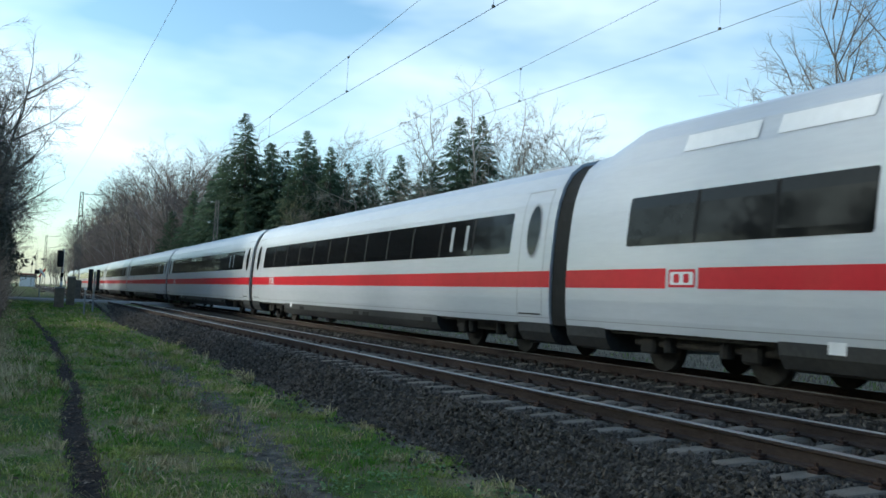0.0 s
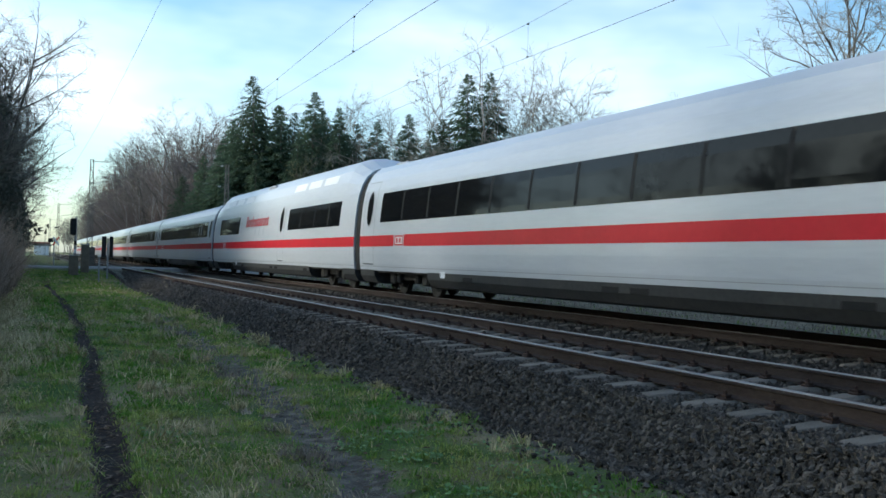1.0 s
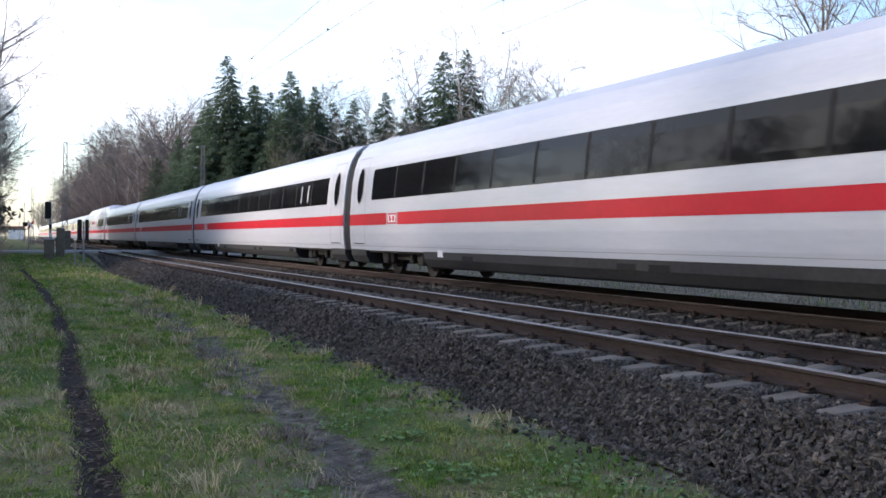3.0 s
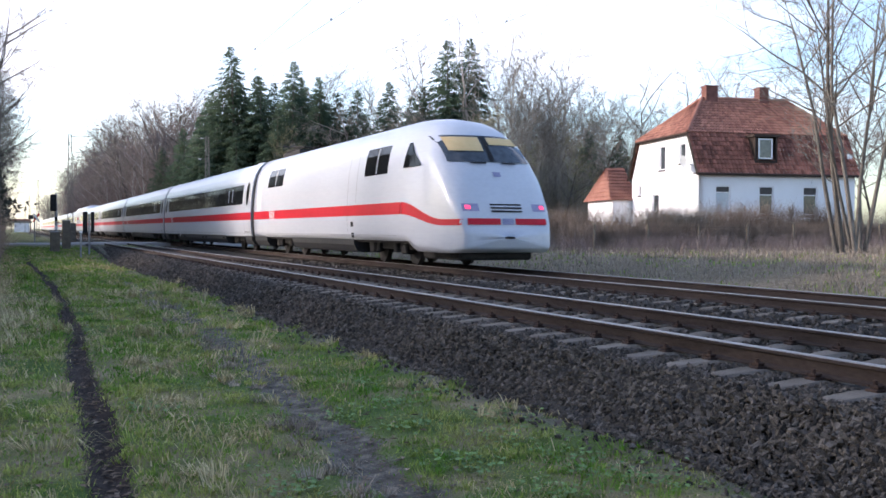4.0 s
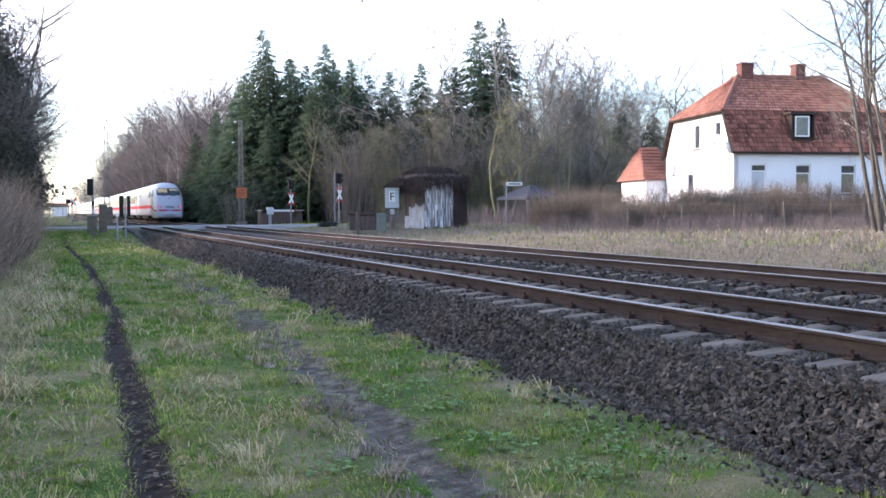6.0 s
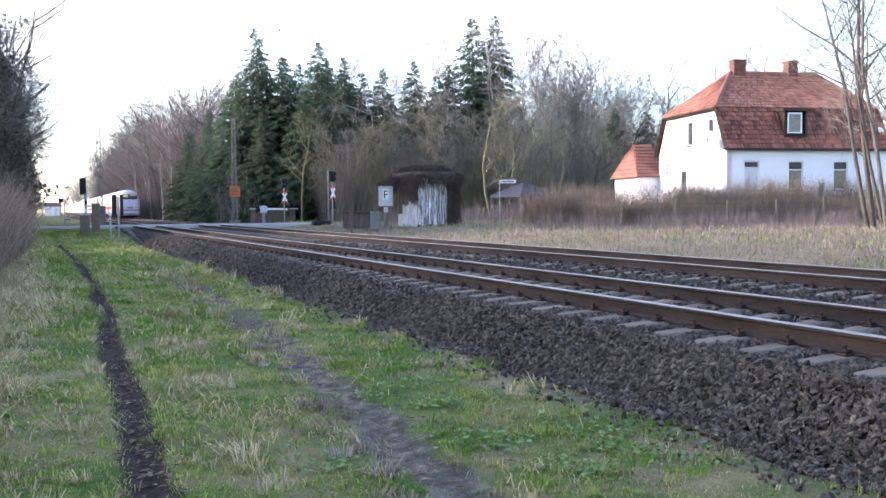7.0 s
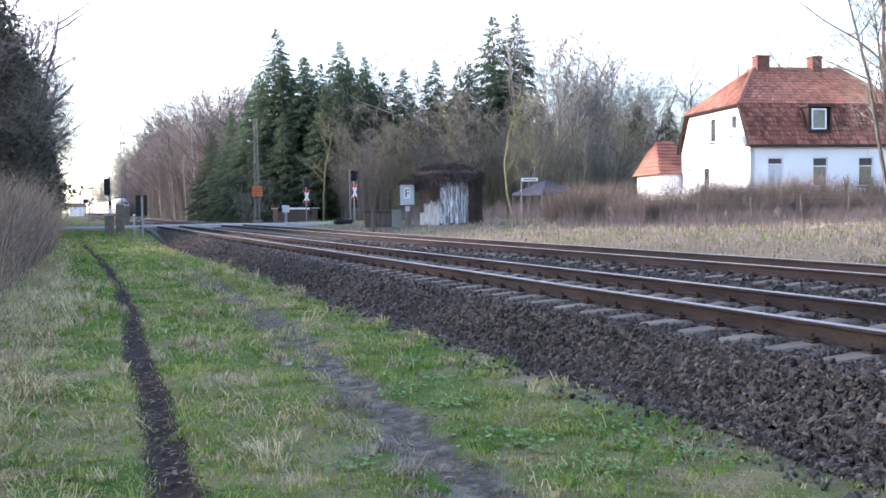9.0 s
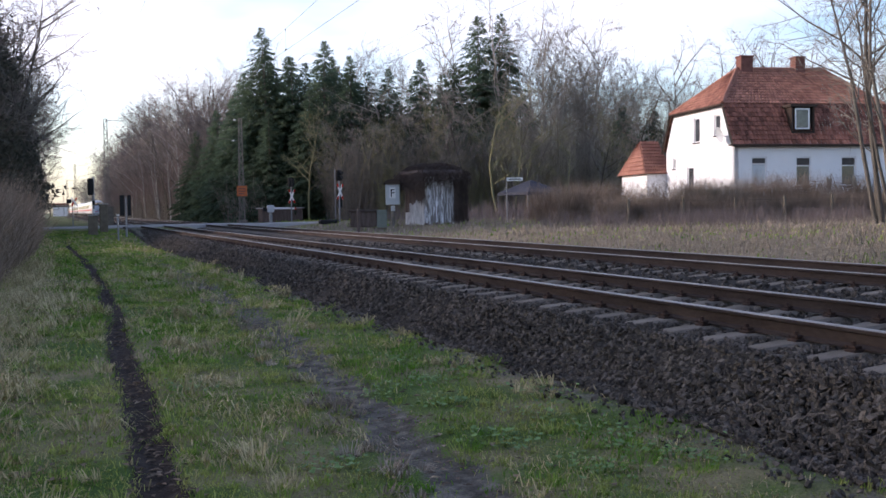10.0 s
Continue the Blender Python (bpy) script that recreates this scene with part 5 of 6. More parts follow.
    for a, b in (((-o, -o, EAVE - 0.1), (-o, k0 - 0.1, KNEE)), ((-o, HD + o, EAVE - 0.1), (-o, HD - k0 + 0.1, KNEE)), ((-o, k0 - 0.2, KNEE - 0.05), (-o, HD - k0 + 0.2, KNEE - 0.05))):
        rod(bm, a, b, 0.09, sides=4)
    box(bm, -o, HL + o, -o, 0.3, EAVE - 0.16, EAVE - 0.08)
    part("gutter", bm, M_FASCIA, h, "dark gutter and verge boards")
    # dormer on the steep slope
    dz = EAVE + 0.72
    part("dormer", boxes((3.75, 3.85, 0.05, 1.2, dz, dz + 1.45), (5.15, 5.25, 0.05, 1.2, dz, dz + 1.45), (3.62, 5.38, -0.05, 1.35, dz + 1.45, dz + 1.6), (3.75, 5.25, 0.05, 0.6, dz - 0.15, dz)), M_FASCIA, h, "small dark dormer")
    window("dormer_window", h, Matrix.Translation((0, 0.0, 0)), 3.98, 4.94, dz + 0.1, dz + 1.36, 0.0, M_PANE, "white-framed dormer window")
    for u, w in ((3.25, 0.42), (7.0, 0.34)):
        part("chimney", boxes((u - w, u + w, mid - 0.35, mid + 0.35, RIDGE - 0.4, RIDGE + 0.75), (u - w - 0.05, u + w + 0.05, mid - 0.4, mid + 0.4, RIDGE + 0.75, RIDGE + 0.87), bevel=0.015), M_BRICK, h, "red brick chimney")
    # satellite dish on the gable
    bm = bmesh.new()
    bmesh.ops.create_cone(bm, cap_ends=False, segments=20, radius1=0.48, radius2=0.05, depth=0.14, matrix=Matrix.Translation((-0.5, 0.75, 4.95)) @ Matrix.Rotation(radians(75), 4, "Y"))
    rod(bm, (0.05, 0.75, 4.8), (-0.45, 0.75, 4.9), 0.025)
    part("satellite_dish", bm, M_BOX, h, "grey satellite dish")
    # low annexe beside the gable, at the back
    part("annexe_wall", boxes((-1.4, 0.3, 9.9, 10.2, 0, 2.95), (-1.4, -1.1, 10.2, 14.6, 0, 2.95), (-1.1, 0.3, 14.3, 14.6, 0, 2.95)), M_PLASTER, h, "white wall of the low annexe")
    fields = [((-1.65, 9.7, 2.92), (0.4, 9.7, 2.92), (0.4, 12.2, 5.3), (-0.95, 12.2, 5.3), 10, 15),
              ((-1.65, 14.8, 2.92), (-1.65, 9.7, 2.92), (-0.95, 12.2, 5.3), (-0.95, 12.2, 5.3), 8, 14),
              ((0.4, 14.8, 2.92), (-1.65, 14.8, 2.92), (-0.95, 12.2, 5.3), (0.4, 12.2, 5.3), 6, 8)]
    for a, b, c, d, rows, cols in fields:
        deck = link("annexe_roof", [a, b, c, d] if c != d else [a, b, c], [(0, 1, 2, 3) if c != d else (0, 1, 2)], M_TILE, h, "red tiled annexe roof")
        tile_pieces(a, b, c, d, rows, cols, M_TILE, deck)
    return h


build_house()

# garden posts and rose stems before the house
post_bm = boxes((-0.045, 0.045, -0.045, 0.045, -0.1, 1.25), bevel=0.01)
fence = thing("garden_fence", pose(0, 0, 0), "weathered wooden fence posts with wire along the hedge", "fence")
for i in range(9):
    x = 26.5 + 3.2 * i
    p = part("fence_post", post_bm if i == 0 else boxes((-0.045, 0.045, -0.045, 0.045, -0.1, 1.25), bevel=0.01), M_POST, fence)
    p.location = (x, 41.2 - 0.03 * i, float(ground_z(x, 41)))
bm = bmesh.new()
for z in (0.5, 1.05):
    rod(bm, (26.5, 41.2, z + 0.1), (52.1, 40.95, z + 0.1), 0.006, sides=4)
part("fence_wire", bm, M_WIRE, fence)


def rose_bush(x, y, seed):
    r = np.random.default_rng(seed)
    t = thing("rose_bush", pose(x, y, float(ground_z(x, y)) + 0.0), "tied leafless rose bush with pale red-brown stems", "shrub", "rose bushes before the house")
    V, F = [], []
    tube(V, F, [(0, 0, -0.1), (0.02, 0, 1.2), (0, 0, 1.9)], [0.035, 0.03, 0.0], 5)
    for i in range(60):
        a = r.random() * 6.283
        s = 1.5 + 0.3 * r.random()
        e = np.array([math.cos(a) * 0.45 * r.random(), math.sin(a) * 0.45 * r.random(), s + 0.15 + 0.6 * r.random()])
        tube(V, F, [(0, 0, s - 0.2), (e * [0.6, 0.6, 1]).tolist(), (e + [0, 0, -0.1]).tolist()], [0.012, 0.010, 0], 3)
    link("cane", V, F, M_TWIGPALE, t)


for i, u in enumerate((1.7, 3.4, 4.9, 6.6, 8.0)):
    q = HOUSE @ Vector((u, -2.0, 0))
    rose_bush(q.x, q.y, 60 + i)


# ---- shelter with a bushy thatch of twigs ----
def build_shelter():
    sh = thing("wooden_shelter", pose(19.15, 50.2, 0.0, 0, 0, 3), "old board shelter with flaking white paint under a shaggy brushwood roof", "shed")
    r = np.random.default_rng(5)
    # boards of the long side, pale and weathered; the short side is whitewashed low down
    for i in range(11):
        x = i * 0.165
        part("board", boxes((x, x + 0.15, -0.02 + 0.02 * r.random(), 0.02, 0.02 + 0.12 * r.random(), 2.75 + 0.1 * r.random())), M_WOOD, sh)
    for i in range(9):
        y = 0.05 + i * 0.30
        top = 1.35 - 0.05 * i + 0.25 * r.random() if i < 7 else 0.7
        part("board", boxes((-0.02, 0.02, y, y + 0.27, 0.0, top)), M_FELT, sh, "flaking white board")
        part("board", boxes((-0.02, 0.015, y, y + 0.27, top + 0.004, 2.7)), M_WOODDARK, sh)
    part("inner_wall", boxes((0.05, 2.3, 0.05, 2.7, 0.0, 2.65)), M_WOODDARK, sh)
    for i in range(4):
        x = 1.83 + i * 0.14
        part("board", boxes((x, x + 0.13, 0.0, 0.03, 0.0, 2.6)), M_WOODDARK, sh)
    V, F = [], []
    for k2 in range(7000):
        x, y = -0.65 + 3.3 * r.random(), -0.6 + 3.8 * r.random()
        edge = min(x + 0.65, 2.65 - x, y + 0.6, 3.2 - y)
        zt = 2.8 + 0.55 * min(1.0, edge / 0.9) ** 0.6
        low = (0.55 + 0.35 * (x < 0)) if edge < 0.5 else 0.25
        p = np.array([x, y, zt - low * r.random()])
        o = r.normal(0, 1, 3) * [1, 1, 0.5]
        o /= np.linalg.norm(o)
        if edge < 0.35:
            o[2] -= 0.8
        tube(V, F, [p, p + o * 0.15 + r.normal(0, 0.03, 3), p + o * 0.32], [0.014, 0.011, 0], 3)
    link("brushwood_roof", V, F, M_THATCH, sh, "shaggy brown brushwood covering the roof")
    part("roof_deck", boxes((-0.4, 2.4, -0.3, 2.85, 2.68, 3.05), bevel=0.14), M_WOODDARK, sh)
    V, F = [], []
    for k2 in range(900):
        p = np.array([1.75 + 0.85 * r.random(), -0.25 + 0.3 * r.random(), 0.4 + 2.3 * r.random()]) if k2 < 600 else np.array([-0.35 + 0.4 * r.random(), -0.2 + 0.6 * r.random(), 1.7 + r.random()])
        o = np.array([r.normal(0, 0.1), r.normal(0, 0.1), -0.4 - 0.4 * r.random()])
        tube(V, F, [p, p + o * 0.5, p + o], [0.014, 0.01, 0], 3)
    link("hanging_creeper", V, F, M_THATCH, sh, "dry brown creeper hanging over the corner")
    return sh


build_shelter()


# ---- lineside furniture ----
def lattice_mast(x, y, h, arm, z0, label):
    """Steel lattice mast with cantilever arms towards its track."""
    t = thing("catenary_mast", pose(x, y, z0), label, "mast", "masts of the overhead line")
    for sx in (-1, 1):
        for sy in (-1, 1):
            bm = bmesh.new()
            rod(bm, (sx * 0.20, sy * 0.16, 0), (sx * 0.11, sy * 0.10, h), 0.035, 0.03, 4)
            part("leg", bm, M_MAST, t)
    n = int(h / 0.55)
    for k2 in range(n):
        za, zb = h * k2 / n, h * (k2 + 1) / n
        wa, wb = 0.20 - 0.09 * k2 / n, 0.20 - 0.09 * (k2 + 1) / n
        bm = bmesh.new()
        s = 1 if k2 % 2 else -1
        for sy in (-1, 1):
            rod(bm, (-s * wa, sy * 0.13, za), (s * wb, sy * 0.12, zb), 0.018, sides=4)
            box(bm, -wb, wb, sy * 0.12 - 0.01, sy * 0.12 + 0.01, zb - 0.04, zb)
        part("brace", bm, M_MAST, t)
    part("footing", boxes((-0.4, 0.4, -0.4, 0.4, -0.6, 0.12), bevel=0.04), M_SLEEPER, t)
    bm = bmesh.new()
    rod(bm, (0, 0, h - 0.15), (arm * 0.62, 0, h - 0.1), 0.018)
    rod(bm, (0, 0, h - 1.9), (arm * 0.96, 0, h - 1.3), 0.018)
    rod(bm, (arm * 0.96, 0, h - 1.3), (arm * 0.3, 0, h - 2.9), 0.014)
    rod(bm, (arm * 0.62, 0, h - 0.1), (arm * 0.96, 0, h - 1.3), 0.012)
    part("cantilever", bm, M_MAST, t, "slim cantilever arm")
    for dx, z in ((arm * 0.1, h - 0.14), (arm * 0.14, h - 1.82)):
        ins = bmesh.new()
        for q in range(4):
            rod(ins, (dx + math.copysign(0.05 * q, arm), 0, z), (dx + math.copysign(0.05 * q + 0.03, arm), 0, z), 0.07, 0.05, 10)
        part("insulator", ins, M_SIGNWHITE, t)
    return t


mast_r = lattice_mast(14.5, 80, 8.4, -3.6, 0.05, "lattice steel mast with an orange notice board")
part("notice_board", boxes((-0.42, 0.42, -0.24, -0.2, 2.05, 2.9), bevel=0.02), M_SIGNORANGE, mast_r, "faded orange notice board")
part("notice_lines", boxes((-0.28, 0.28, -0.245, -0.241, 2.62, 2.7), (-0.28, 0.28, -0.245, -0.241, 2.42, 2.5), (-0.28, 0.15, -0.245, -0.241, 2.22, 2.3)), M_BRICK, mast_r)
mast_l = lattice_mast(4.05, 79, 8.2, 2.4, -0.1, "pale lattice steel mast on a tall concrete foot beside the crossing")
part("plinth", boxes((-0.45, 0.4, -0.45, 0.4, -0.1, 1.5), bevel=0.05), M_SLEEPER, mast_l, "weathered concrete plinth")
for y in (152, 225, 298):
    lattice_mast(14.6, y, 8.4, -3.6, -0.1, "lattice steel mast along the line")
    lattice_mast(3.4, y, 8.2, 2.8, -0.2, "lattice steel mast along the line")


def wire_run(name, x, z, sag, label, droppers=False, zc=5.5):
    """Overhead wire in spans of 73 m; the carrying wire sags between the masts."""
    masts = [-67, 6, 79, 152, 225, 298, 371]
    t = thing(name, pose(0, 0, 0), label, "overhead wire", "wires of the line")
    pts = []
    for a, b in zip(masts, masts[1:]):
        pts += [(x, a + (b - a) * i / 10, z - sag * 4 * (i / 10) * (1 - i / 10)) for i in range(10)]
    V, F = [], []
    tube(V, F, pts, [0.0048] * len(pts), 5)
    link("carrying_wire" if droppers else "wire", V, F, M_WIRE, t)
    if droppers:
        bm = bmesh.new()
        rod(bm, (x, -67, zc), (x, 371, zc), 0.0055, sides=5)
        part("contact_wire", bm, M_WIRE, t)
        for a, b in zip(masts[1:3], masts[2:4]):
            for i in range(1, 10):
                bm = bmesh.new()
                y = a + (b - a) * i / 10
                zz = z - sag * 4 * (i / 10) * (1 - i / 10)
                rod(bm, (x, y, zc), (x, y, zz), 0.003, sides=4)
                box(bm, x - 0.02, x + 0.02, y - 0.02, y + 0.02, zc, zc + 0.04)
                box(bm, x - 0.02, x + 0.02, y - 0.02, y + 0.02, zz - 0.035, zz + 0.005)
                part("dropper", bm, M_WIRE, t)
    return t


wire_run("overhead_line", X_NEAR, 7.0, 1.0, "contact and carrying wires over the near track", True, 5.55)
wire_run("overhead_line", X_FAR - 0.1, 7.3, 0.9, "contact and carrying wires over the far track", True, 5.9)
wire_run("feeder_wire", 2.75, 7.6, 0.5, "single feeder wire beside the masts")


def crossing_signal(x, y, z0, h, facing, label, cross=True):
    t = thing("crossing_signal", pose(x, y, z0, 0, 0, facing), label, "signal", "signals of the level crossing")
    bm = bmesh.new()
    rod(bm, (0, 0, -0.2), (0, 0, h), 0.055)
    part("post", bm, M_GALV, t)
    part("lamp_housing", boxes((-0.22, 0.22, -0.12, 0.14, h - 0.75, h), bevel=0.04), M_BLACK, t, "black lamp housing")
    for zz in (h - 0.2, h - 0.53):
        bm = bmesh.new()
        rod(bm, (0, -0.12, zz), (0, -0.30, zz + 0.02), 0.13, 0.14, 12)
        part("lamp_hood", bm, M_BLACK, t)
    if cross:
        bm = bmesh.new()
        for a in (28, -28):
            box(bm, -0.075, 0.075, -0.09 + a * 0.0004, -0.065 + a * 0.0004, -0.6, 0.6, m=Matrix.Translation((0, 0, h - 1.55)) @ Matrix.Rotation(radians(a), 4, "Y"))
        part("crossbuck", bm, M_SIGNWHITE, t, "white diagonal cross with red tips")
        for a in (28, -28):
            for zz in (-0.5, 0.5):
                part("cross_tip", boxes((-0.076, 0.076, -0.105, -0.095, zz - 0.12, zz + 0.12), m=Matrix.Translation((0, 0, h - 1.55)) @ Matrix.Rotation(radians(a), 4, "Y")), M_SIGNRED, t)
    return t


crossing_signal(18.5, 79.5, 0.05, 3.55, 20, "black light signal over a white diagonal cross at the crossing")
sg = crossing_signal(19.4, 68.2, 0.0, 3.75, 30, "twin-post light signal with red and white cross")
bm = bmesh.new()
rod(bm, (-0.32, 0.1, -0.2), (-0.32, 0.1, 3.8), 0.04)
part("second_post", bm, M_GALV, sg)
part("back_plate", boxes((-0.05, 0.35, 0.02, 0.16, 1.05, 2.3), bevel=0.03), M_BLACK, sg, "black signal back plate")

barrier = thing("crossing_barrier", pose(16.9, 80.2, 0.0, 0, 0, 0), "raised stub of a barrier drive with a white and red boom", "barrier")
part("drive_housing", boxes((-0.28, 0.28, -0.25, 0.25, 0.75, 1.35), bevel=0.05), M_BOX, barrier)
part("stand", boxes((-0.12, 0.12, -0.12, 0.12, -0.1, 0.78), bevel=0.02), M_GALV, barrier)
part("counterweight", boxes((-0.62, -0.3, -0.1, 0.1, 0.85, 1.15), bevel=0.04), M_BLACK, barrier)
bm = bmesh.new()
rod(bm, (0.28, -0.12, 1.08), (2.05, -0.12, 1.05), 0.085, 0.075, 10)
part("boom", bm, M_SIGNWHITE, barrier, "white boom")
part("boom_mark", boxes((1.98, 2.12, -0.21, -0.03, 0.96, 1.15), bevel=0.03), M_SIGNRED, barrier)

hut = thing("equipment_hut", pose(18.2, 82.6, 0), "low brown brick hut beside the barrier", "hut")
part("wall", boxes((-1.6, 1.9, -0.4, 1.4, -0.1, 1.05), bevel=0.02), M_WOODDARK, hut)
part("roof", boxes((-1.75, 2.05, -0.55, 1.55, 1.05, 1.15), bevel=0.02), M_PLINTH, hut)

box_f = thing("call_box", pose(17.95, 52.1, -0.1, 0, 0, -22), "pale grey railway call box with curved hood on a post", "call box")
part("cabinet", boxes((-0.40, 0.40, -0.3, 0.3, 1.25, 2.42), bevel=0.03), M_BOX, box_f)
bm = bmesh.new()
arch = [(-0.5 * math.cos(math.pi * i / 10), 2.40 + 0.30 * math.sin(math.pi * i / 10)) for i in range(11)]
ends = [[bm.verts.new((x, yy, z)) for x, z in arch] for yy in (-0.40, 0.40)]
for i in range(11):
    k2 = (i + 1) % 11
    bm.faces.new((ends[0][i], ends[0][k2], ends[1][k2], ends[1][i]))
bm.faces.new(ends[0]), bm.faces.new(ends[1])
part("hood", bm, M_FASCIA, box_f, "dark curved hood")
bm = bmesh.new()
rod(bm, (0, 0, -0.2), (0, 0, 1.25), 0.12)
part("post", bm, M_MAST, box_f)
part("post_plate", boxes((-0.12, 0.12, -0.16, -0.12, 0.9, 1.2)), M_BOX, box_f)
part("letter_plate", boxes((-0.17, 0.17, -0.315, -0.30, 1.62, 2.22), bevel=0.004), M_SIGNWHITE, box_f)
cu = bpy.data.curves.new("letter", "FONT")
cu.body, cu.size, cu.extrude = "F", 0.62, 0.004
cu.align_x = "CENTER"
tmp = bpy.data.objects.new("letter", cu)
scene.collection.objects.link(tmp)
me = bpy.data.meshes.new_from_object(tmp.evaluated_get(bpy.context.evaluated_depsgraph_get()))
bpy.data.objects.remove(tmp)
me.materials.clear()
me.materials.append(M_BLACK)
letter = new("letter", me)
letter.parent = box_f
letter["label"] = "black letter"
letter.matrix_basis = pose(0, -0.321, 1.70, 90, 0, 0)

cab = thing("relay_cabinet", pose(16.1, 51.0, -0.1, 0, 0, -18), "dark planter-like cabinet with a grey-green door", "cabinet")
part("body", boxes((-0.95, 0.5, -0.3, 0.4, 0.05, 0.88), bevel=0.03), M_WOODDARK, cab)
part("door", boxes((0.5, 1.05, -0.34, 0.35, 0.0, 0.98), bevel=0.02), M_CABINET, cab, "grey-green metal door")
part("top", boxes((-1.05, 0.5, -0.4, 0.5, 0.88, 0.97), bevel=0.03), M_THATCH, cab)
stake = thing("marker_stake", pose(14.2, 46.5, -0.3), "short dark timber stake beside the track", "post")
part("stake", boxes((-0.07, 0.07, -0.07, 0.07, -0.2, 1.25), bevel=0.015), M_WOODDARK, stake)
cone_box = thing("point_heater_box", pose(18.3, 66.6, -0.1), "low black cable box beside the crossing", "cable box")
part("lid", boxes((-0.8, 0.5, -0.4, 0.4, 0.0, 0.32), bevel=0.08), M_BLACK, cone_box)

sign = thing("street_name_sign", pose(27.2, 56.5, 0.1, 0, 0, -20), "small white name sign on a slim pole", "sign")
bm = bmesh.new()
rod(bm, (0, 0, -0.2), (0, 0, 2.75), 0.035)
part("pole", bm, M_GALV, sign)
part("plate", boxes((0.0, 1.05, -0.025, 0.0, 2.5, 2.72), bevel=0.006), M_SIGNWHITE, sign)
part("lettering_bar", boxes((0.12, 0.92, -0.031, -0.027, 2.57, 2.65)), M_CABINET, sign)

gz = thing("garden_gazebo", pose(35.5, 69.3, 0.05, 0, 0, 12), "slate blue pointed gazebo roof on thin poles", "gazebo")
bm = bmesh.new()
bmesh.ops.create_cone(bm, cap_ends=False, segments=4, radius1=2.7, radius2=0.06, depth=1.0, matrix=Matrix.Translation((0, 0, 2.5)) @ Matrix.Rotation(radians(45), 4, "Z"))
bmesh.ops.solidify(bm, geom=bm.faces[:], thickness=0.04)
part("canopy", bm, M_GAZEBO, gz, "slate blue cloth canopy")
part("valance", boxes((-1.9, 1.9, -1.91, -1.88, 1.8, 2.02), (-1.91, -1.88, -1.9, 1.9, 1.8, 2.02), (1.88, 1.91, -1.9, 1.9, 1.8, 2.02), (-1.9, 1.9, 1.88, 1.91, 1.8, 2.02)), M_GAZEBO, gz)
for sx in (-1.85, 1.85):
    for sy in (-1.85, 1.85):
        bm = bmesh.new()
        rod(bm, (sx, sy, -0.1), (sx, sy, 2.0), 0.04)
        part("pole", bm, M_GALV, gz)

# signal and signs on the path's side of the crossing
sig = thing("light_signal", pose(2.2, 62.5, -0.1), "black railway light signal on a black and white post", "signal")
part("head", boxes((-0.12, 0.24, -0.1, 0.14, 2.1, 3.1), bevel=0.05), M_BLACK, sig)
bm = bmesh.new()
rod(bm, (0.2, 0, -0.2), (0.2, 0, 3.2), 0.07)
part("post", bm, M_GALV, sig)
for i in range(3):
    part("post_band", boxes((0.12, 0.28, -0.08, 0.08, 0.5 + 0.5 * i, 0.75 + 0.5 * i)), M_SIGNWHITE if i % 2 else M_BLACK, sig)
for x, y, hh, ww in ((2.15, 57.5, 1.15, 0.5), (2.85, 60.0, 1.7, 0.45)):
    c = thing("cable_cabinet", pose(x, y, float(ground_z(x, y)) - 0.05), "weathered grey-brown lineside cabinet", "cabinet")
    part("body", boxes((-ww / 2, ww / 2, -0.2, 0.2, 0, hh), bevel=0.03), M_POST, c)
    part("cap", boxes((-ww / 2 - 0.04, ww / 2 + 0.04, -0.24, 0.24, hh, hh + 0.06), bevel=0.01), M_PLINTH, c)
bd = thing("warning_board", pose(3.72, 54.5, float(ground_z(3.72, 54.5))), "dark board on a slim grey post, seen from behind", "sign")
bm = bmesh.new()
rod(bm, (0, 0, -0.2), (0, 0, 2.15), 0.05)
part("post", bm, M_GALV, bd)
part("board", boxes((-0.32, -0.08, -0.03, 0.03, 1.15, 2.25), (0.08, 0.26, -0.03, 0.03, 1.15, 2.25), bevel=0.01), M_BLACK, bd)
ps = thing("steel_post", pose(3.15, 52.0, float(ground_z(3.15, 52.0))), "short galvanised steel post", "post")
bm = bmesh.new()
rod(bm, (0, 0, -0.2), (0, 0, 1.25), 0.045)
part("post", bm, M_GALV, ps)
part("cap", boxes((-0.07, 0.07, -0.07, 0.07, 1.25, 1.33)), M_SIGNWHITE, ps)
# far end of the line: a small station
st = thing("station_building", pose(3.0, 345, -0.2), "small cream station building far down the line", "building")
part("wall", boxes((-2.4, 2.2, 0, 6, 0, 3.6)), M_PLASTER, st)
part("roof", boxes((-2.9, 2.7, -0.5, 6.5, 3.6, 4.3), bevel=0.2), M_TILE, st)
br = thing("platform_canopy", pose(2.0, 325, -0.2), "flat grey platform canopy far down the line", "canopy")
part("deck", boxes((-2.6, 3.6, -4, 4, 2.9, 3.4), bevel=0.05), M_MAST, br)
for x in (-2.2, 3.2):
    part("pillar", boxes((x - 0.15, x + 0.15, -0.2, 0.2, 0, 2.9)), M_MAST, br)
far_sig = thing("crossing_signal", pose(1.5, 77.0, -0.1, 0, 0, 20), "small crossing light with a red and white cross beside the road", "signal", "signals of the level crossing")
bm = bmesh.new()
rod(bm, (0, 0, -0.2), (0, 0, 2.1), 0.05)
part("post", bm, M_GALV, far_sig)
part("lamp_housing", boxes((-0.42, -0.1, -0.1, 0.1, 1.75, 2.05), bevel=0.03), M_BLACK, far_sig)
